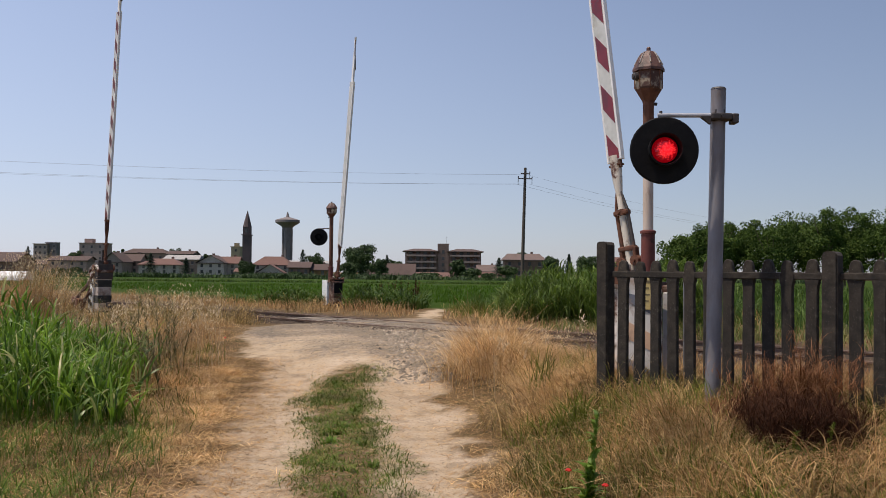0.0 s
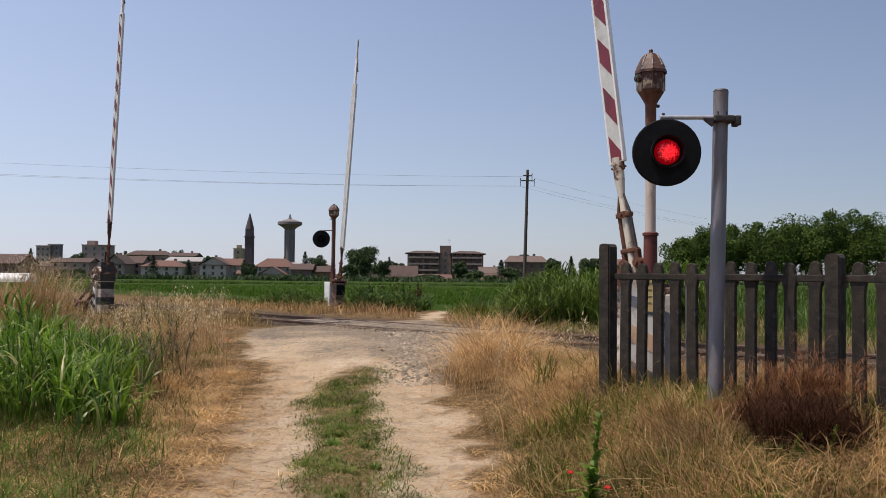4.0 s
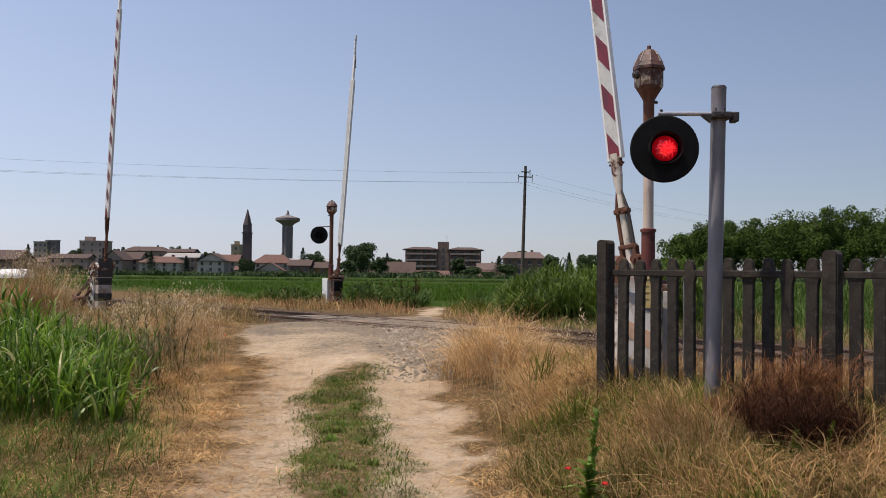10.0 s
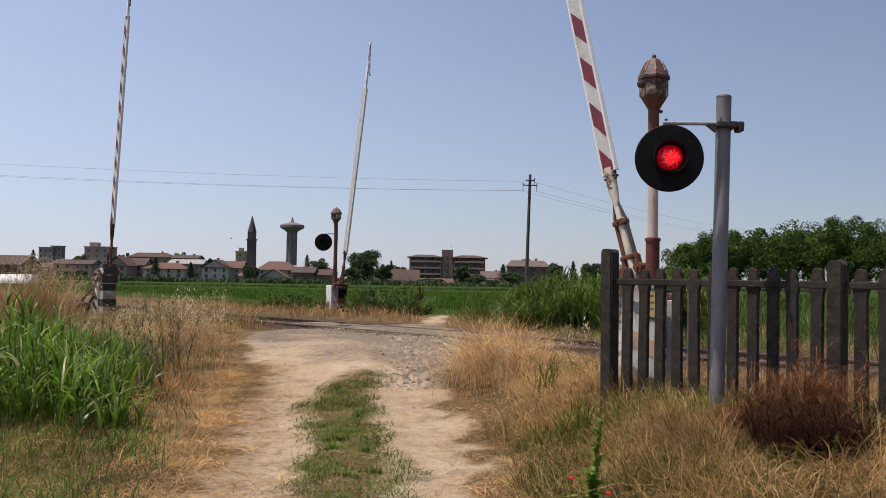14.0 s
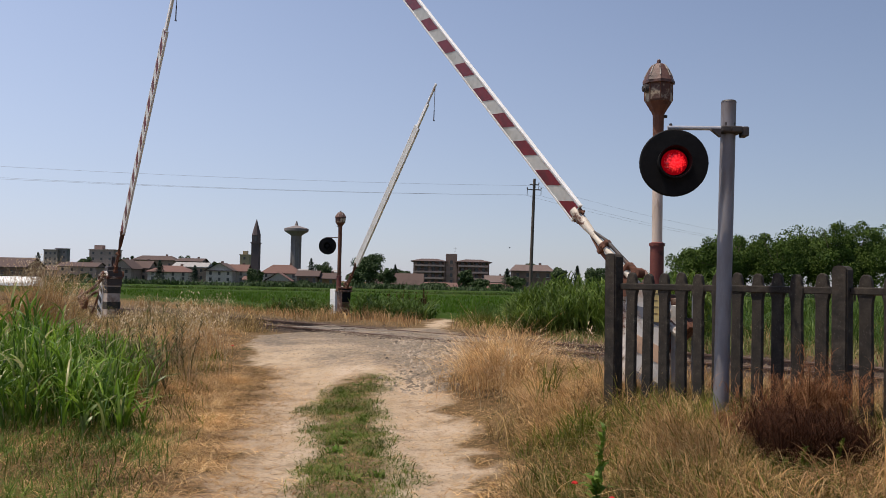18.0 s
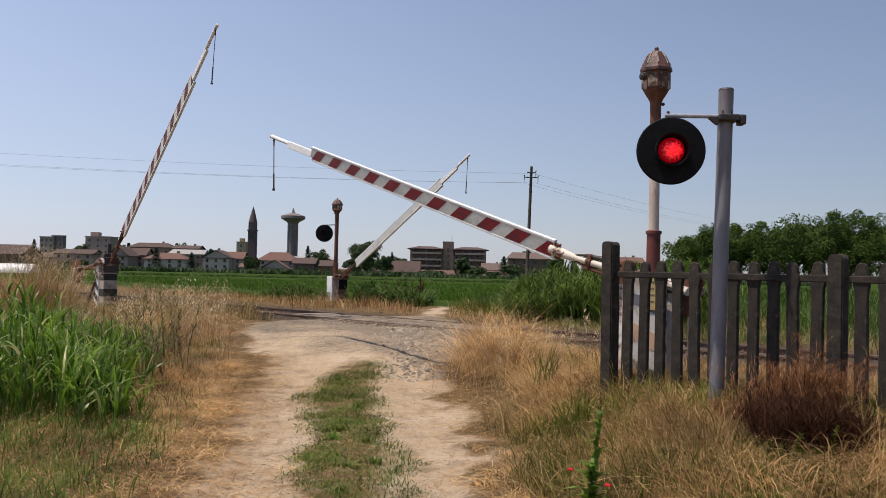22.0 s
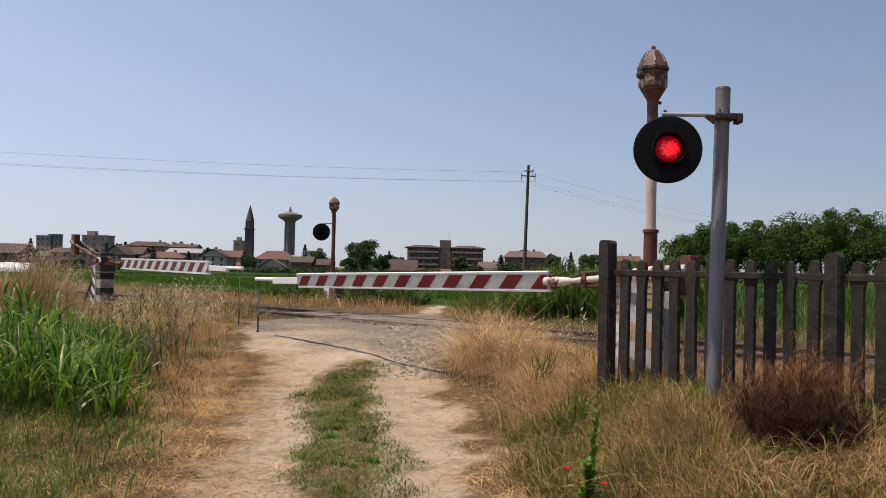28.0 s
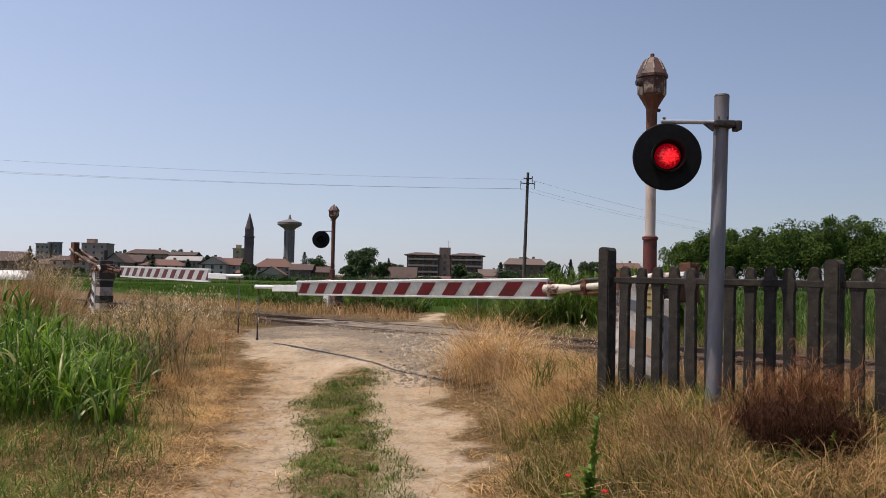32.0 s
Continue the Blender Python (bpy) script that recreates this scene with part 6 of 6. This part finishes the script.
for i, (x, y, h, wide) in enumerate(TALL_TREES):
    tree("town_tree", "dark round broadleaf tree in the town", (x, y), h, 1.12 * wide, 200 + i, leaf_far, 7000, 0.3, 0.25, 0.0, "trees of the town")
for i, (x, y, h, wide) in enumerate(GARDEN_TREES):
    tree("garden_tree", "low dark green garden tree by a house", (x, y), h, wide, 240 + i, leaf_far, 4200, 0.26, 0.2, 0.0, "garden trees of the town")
for i, (x, y, h, wide) in enumerate(((-162.5, 330, 10.4, 4.5), (-49.3, 300, 9.4, 4.1), (38.5, 250, 7.5, 2.7), (-98.6, 285, 7.4, 4.2), (-86.5, 285, 5.8, 3.3), (18.3, 260, 6.4, 4.2), (-21.0, 330, 8.4, 2.7))):
    conifer((x, y), h, 1.6 * wide, 300 + i)


# Birds
def bird():
    bd = thing("bird", "grey and dark bird flying over the fields", "bird", pose(-170, 178, 10))
    bm = B()
    lathe(bm, [(0.01, -0.2), (0.05, -0.12), (0.065, 0.0), (0.05, 0.1), (0.035, 0.15), (0.01, 0.19)], 8, pose(0, 0, 0, 0, 90, 0))
    part("body", bm, black_paint, bd, smooth=True)
    for s in (-1, 1):
        bm = B()
        prism(bm, [(-0.09, 0.0), (0.08, 0.0), (0.02, 0.18), (-0.06, 0.34), (-0.1, 0.3)], -0.006, 0.006, pose(0, 0.03 * s, 0.02, -60 * s, 0, 0))
        part("wing", bm, black_paint, bd)
    return bd


flyer = bird()


# Loose stones, straw and litter
def stones(name, label, n, xr, yr, keep, size, material, seed, lift=0.0):
    r = rng_of(seed)
    x, y = r.uniform(*xr, n), r.uniform(*yr, n)
    ok = r.uniform(0, 1, n) < keep(x, y)
    x, y = x[ok], y[ok]
    n = len(x)
    base = np.array([(1, 0, 0), (0.3, 0.95, 0), (-0.8, 0.6, 0), (-0.8, -0.6, 0), (0.3, -0.95, 0), (0, 0, 0.8)], float)
    s = r.uniform(size[0], size[1], n) * r.uniform(0.6, 1, n)
    a = r.uniform(0, 6.28, n)
    v = base[None] * (s[:, None, None] * r.uniform(0.65, 1.25, (n, 6, 1)))
    ca, sa = np.cos(a)[:, None], np.sin(a)[:, None]
    vx, vy = v[..., 0] * ca - v[..., 1] * sa, v[..., 0] * sa + v[..., 1] * ca
    vz = v[..., 2] + (height(x, y) + lift)[:, None] - 0.002 + 0.2 * s[:, None] * (v[..., 2] == 0) * 0
    verts = np.stack([vx + x[:, None], vy + y[:, None], vz], -1).reshape(-1, 3)
    tri = np.array([(0, 1, 5), (1, 2, 5), (2, 3, 5), (3, 4, 5), (4, 0, 5)])
    faces = (tri[None] + (np.arange(n) * 6)[:, None, None]).reshape(-1, 3)
    return tagged(new(name, mesh_from(name, verts, faces, material)), label, "stones", kind="stuff")


pebble = leafy("pebbles", ((0.12, 0.1, 0.08), (0.26, 0.215, 0.165), (0.18, 0.15, 0.115), (0.36, 0.3, 0.23), (0.08, 0.068, 0.056)), 0.95, 0.0, 0.05)
stones("gravel", "loose grey gravel on the crossing", 70000, (-5, 1.2), (9, 19),
       lambda x, y: (1 - step(off_lane(x, y), -0.2, 0.3)) * (0.4 + 0.6 * step(x - lane(y), 0.1, 0.9)) * step(qq(x, y), 7.4, 9) * (np.abs(np.abs(qq(x, y) - TRACK_Q) - 0.75) > 0.1), (0.004, 0.017), pebble, 81, 0.0)
stones("gravel", "coarse broken stones on the crossing's edge", 6500, (-2.2, 1.4), (10.7, 16.5),
       lambda x, y: (1 - step(off_lane(x, y), -0.05, 0.35)) * step(x - lane(y), 0.3, 1.1) * (np.abs(qq(x, y) - TRACK_Q) > 0.9), (0.018, 0.055), pebble, 84)
stones("gravel", "fine gravel scattered on the wheel tracks", 9000, (-2.6, 1.0), (3.4, 12), lambda x, y: (1 - step(off_lane(x, y), -0.1, 0.2)) * 0.7, (0.003, 0.011), pebble, 82)
ballast_stone = leafy("ballast_stones", ((0.05, 0.038, 0.03), (0.11, 0.085, 0.065), (0.075, 0.056, 0.044), (0.15, 0.12, 0.095)), 0.95, 0.0, 0.05)
stones("ballast", "dark dusty railway ballast", 24000, (-16, 10), (3, 32), lambda x, y: np.exp(-((qq(x, y) - TRACK_Q) / 1.9) ** 6) * step(off_lane(x, y), -0.1, 0.4), (0.02, 0.05), ballast_stone, 83, 0.02)
stones("ballast", "broken dark stones along the near rail", 11000, (-4.5, 1.2), (10, 19), lambda x, y: (1 - step(off_lane(x, y), 0.0, 0.4)) * np.exp(-((qq(x, y) - 11.7) / 0.32) ** 2), (0.012, 0.05), ballast_stone, 95)
stones("gravel", "grit on the crossing slab", 26000, (-4.5, 1.2), (12, 20), lambda x, y: (np.abs(qq(x, y) - TRACK_Q) < 0.62) * (1 - step(off_lane(x, y), 0.1, 0.5)) * patchy(x, y, 1.6, 97, -0.5, 0.3), (0.008, 0.03), pebble, 96, 0.015)
r = rng_of(91)
n = 80000
x, y = r.uniform(-3.9, 1.4, n), r.uniform(3.4, 13, n)
d = off_lane(x, y)
ok = r.uniform(0, 1, n) < np.exp(-((d - 0.15) / 0.45) ** 2) * 0.9 * (1 - 0.65 * step(x - lane(y), 0.2, 0.4)) + 0.04 + 0.3 * (x < lane(y) - 0.3) * patchy(x, y, 1.4, 93, -0.4, 0.5)
x, y = x[ok], y[ok]
n = len(x)
me = blade_mesh("straw_litter", x, y, height(x, y) + 0.004, r.uniform(0.008, 0.03, n), r.uniform(0.004, 0.009, n), r.uniform(4, 9, n), 92, straw, 2, 0.05)
tagged(new("straw_litter", me), "broken straw lying on the lane's edges", "straw", kind="stuff")


# What moves: the three arms come down, one after another, with their hanging rods.
def motions():
    near_rows = ((0, 81.6), (12.4, 81.6), (13, 78.9), (13.5, 77.2), (14, 74.8), (14.5, 71.5), (15.5, 64), (16.5, 56), (17, 52.1), (18, 44.9), (19, 40.1),
                 (20, 34.2), (20.5, 30.5), (21, 26.2), (21.5, 21.5), (22, 16.3), (22.5, 11.7), (23, 7.1), (23.5, 3.7), (24, 0.8), (24.5, -1.1), (25, -1.25), (32, -1.25))
    left_rows = ((0, 83.3), (12.8, 83.3), (14, 82.6), (14.5, 81.7), (15.5, 78), (16.5, 73.1), (17, 68.6), (18, 60.9), (19, 52.7), (20, 46.4), (20.5, 43.9), (21, 41.6),
                 (21.5, 39.6), (22, 37.3), (22.5, 34.6), (23, 31.3), (23.5, 27.9), (24, 23.8), (24.5, 20), (25, 15.5), (25.5, 11.6), (26.3, 4.6), (27, 0.2), (27.5, -0.45), (32, -0.45))
    far_rows = ((0, 82), (12.6, 82), (13, 81.3), (13.7, 79), (14.5, 74.7), (15.5, 67.8), (16.5, 60.1), (17, 55.8), (18, 47.9), (19, 41.9), (20, 37.6), (21, 32), (21.5, 28.6),
                (22, 25), (22.5, 21), (23, 16.5), (23.5, 12.8), (24, 8.5), (24.5, 5.4), (25, 2.6), (25.7, 0), (32, -0.3))
    for arm, rod, h, rows, swing in ((near_arm, near_rod, near_h, near_rows, 3), (left_arm, left_rod, left_h, left_rows, 7), (far_arm, far_rod, far_h, far_rows, 4)):
        walk(arm, [(t, pose(0, 0, h, 0, -a, 0)) for t, a in rows])
        sway = [swing * (0.6 + 0.5 * math.cos(2.9 * t)) if 14 < t < 25.6 and abs(a) > 1.2 else 0 for t, a in rows]
        walk(rod, [(t, pose(8.04, 0, -0.07, 0, a + s, 0)) for (t, a), s in zip(rows, sway)])
    # The bird crosses from left to right and is lost behind the trees.
    rows = ((0, -1500, 380), (11, -20, 402), (12, 145, 412), (13, 272, 414), (16.5, 743, 424), (17, 797, 422), (18, 892, 424), (19, 977, 440), (20, 1065, 446), (24, 1400, 462), (32, 2050, 462))
    walk(flyer, [(t, pose(U(x) * 178, 178, 1.55 + (487 + (x - 784) * 0.0129 - z) / 1480 * 178)) for t, x, z in rows])


motions()
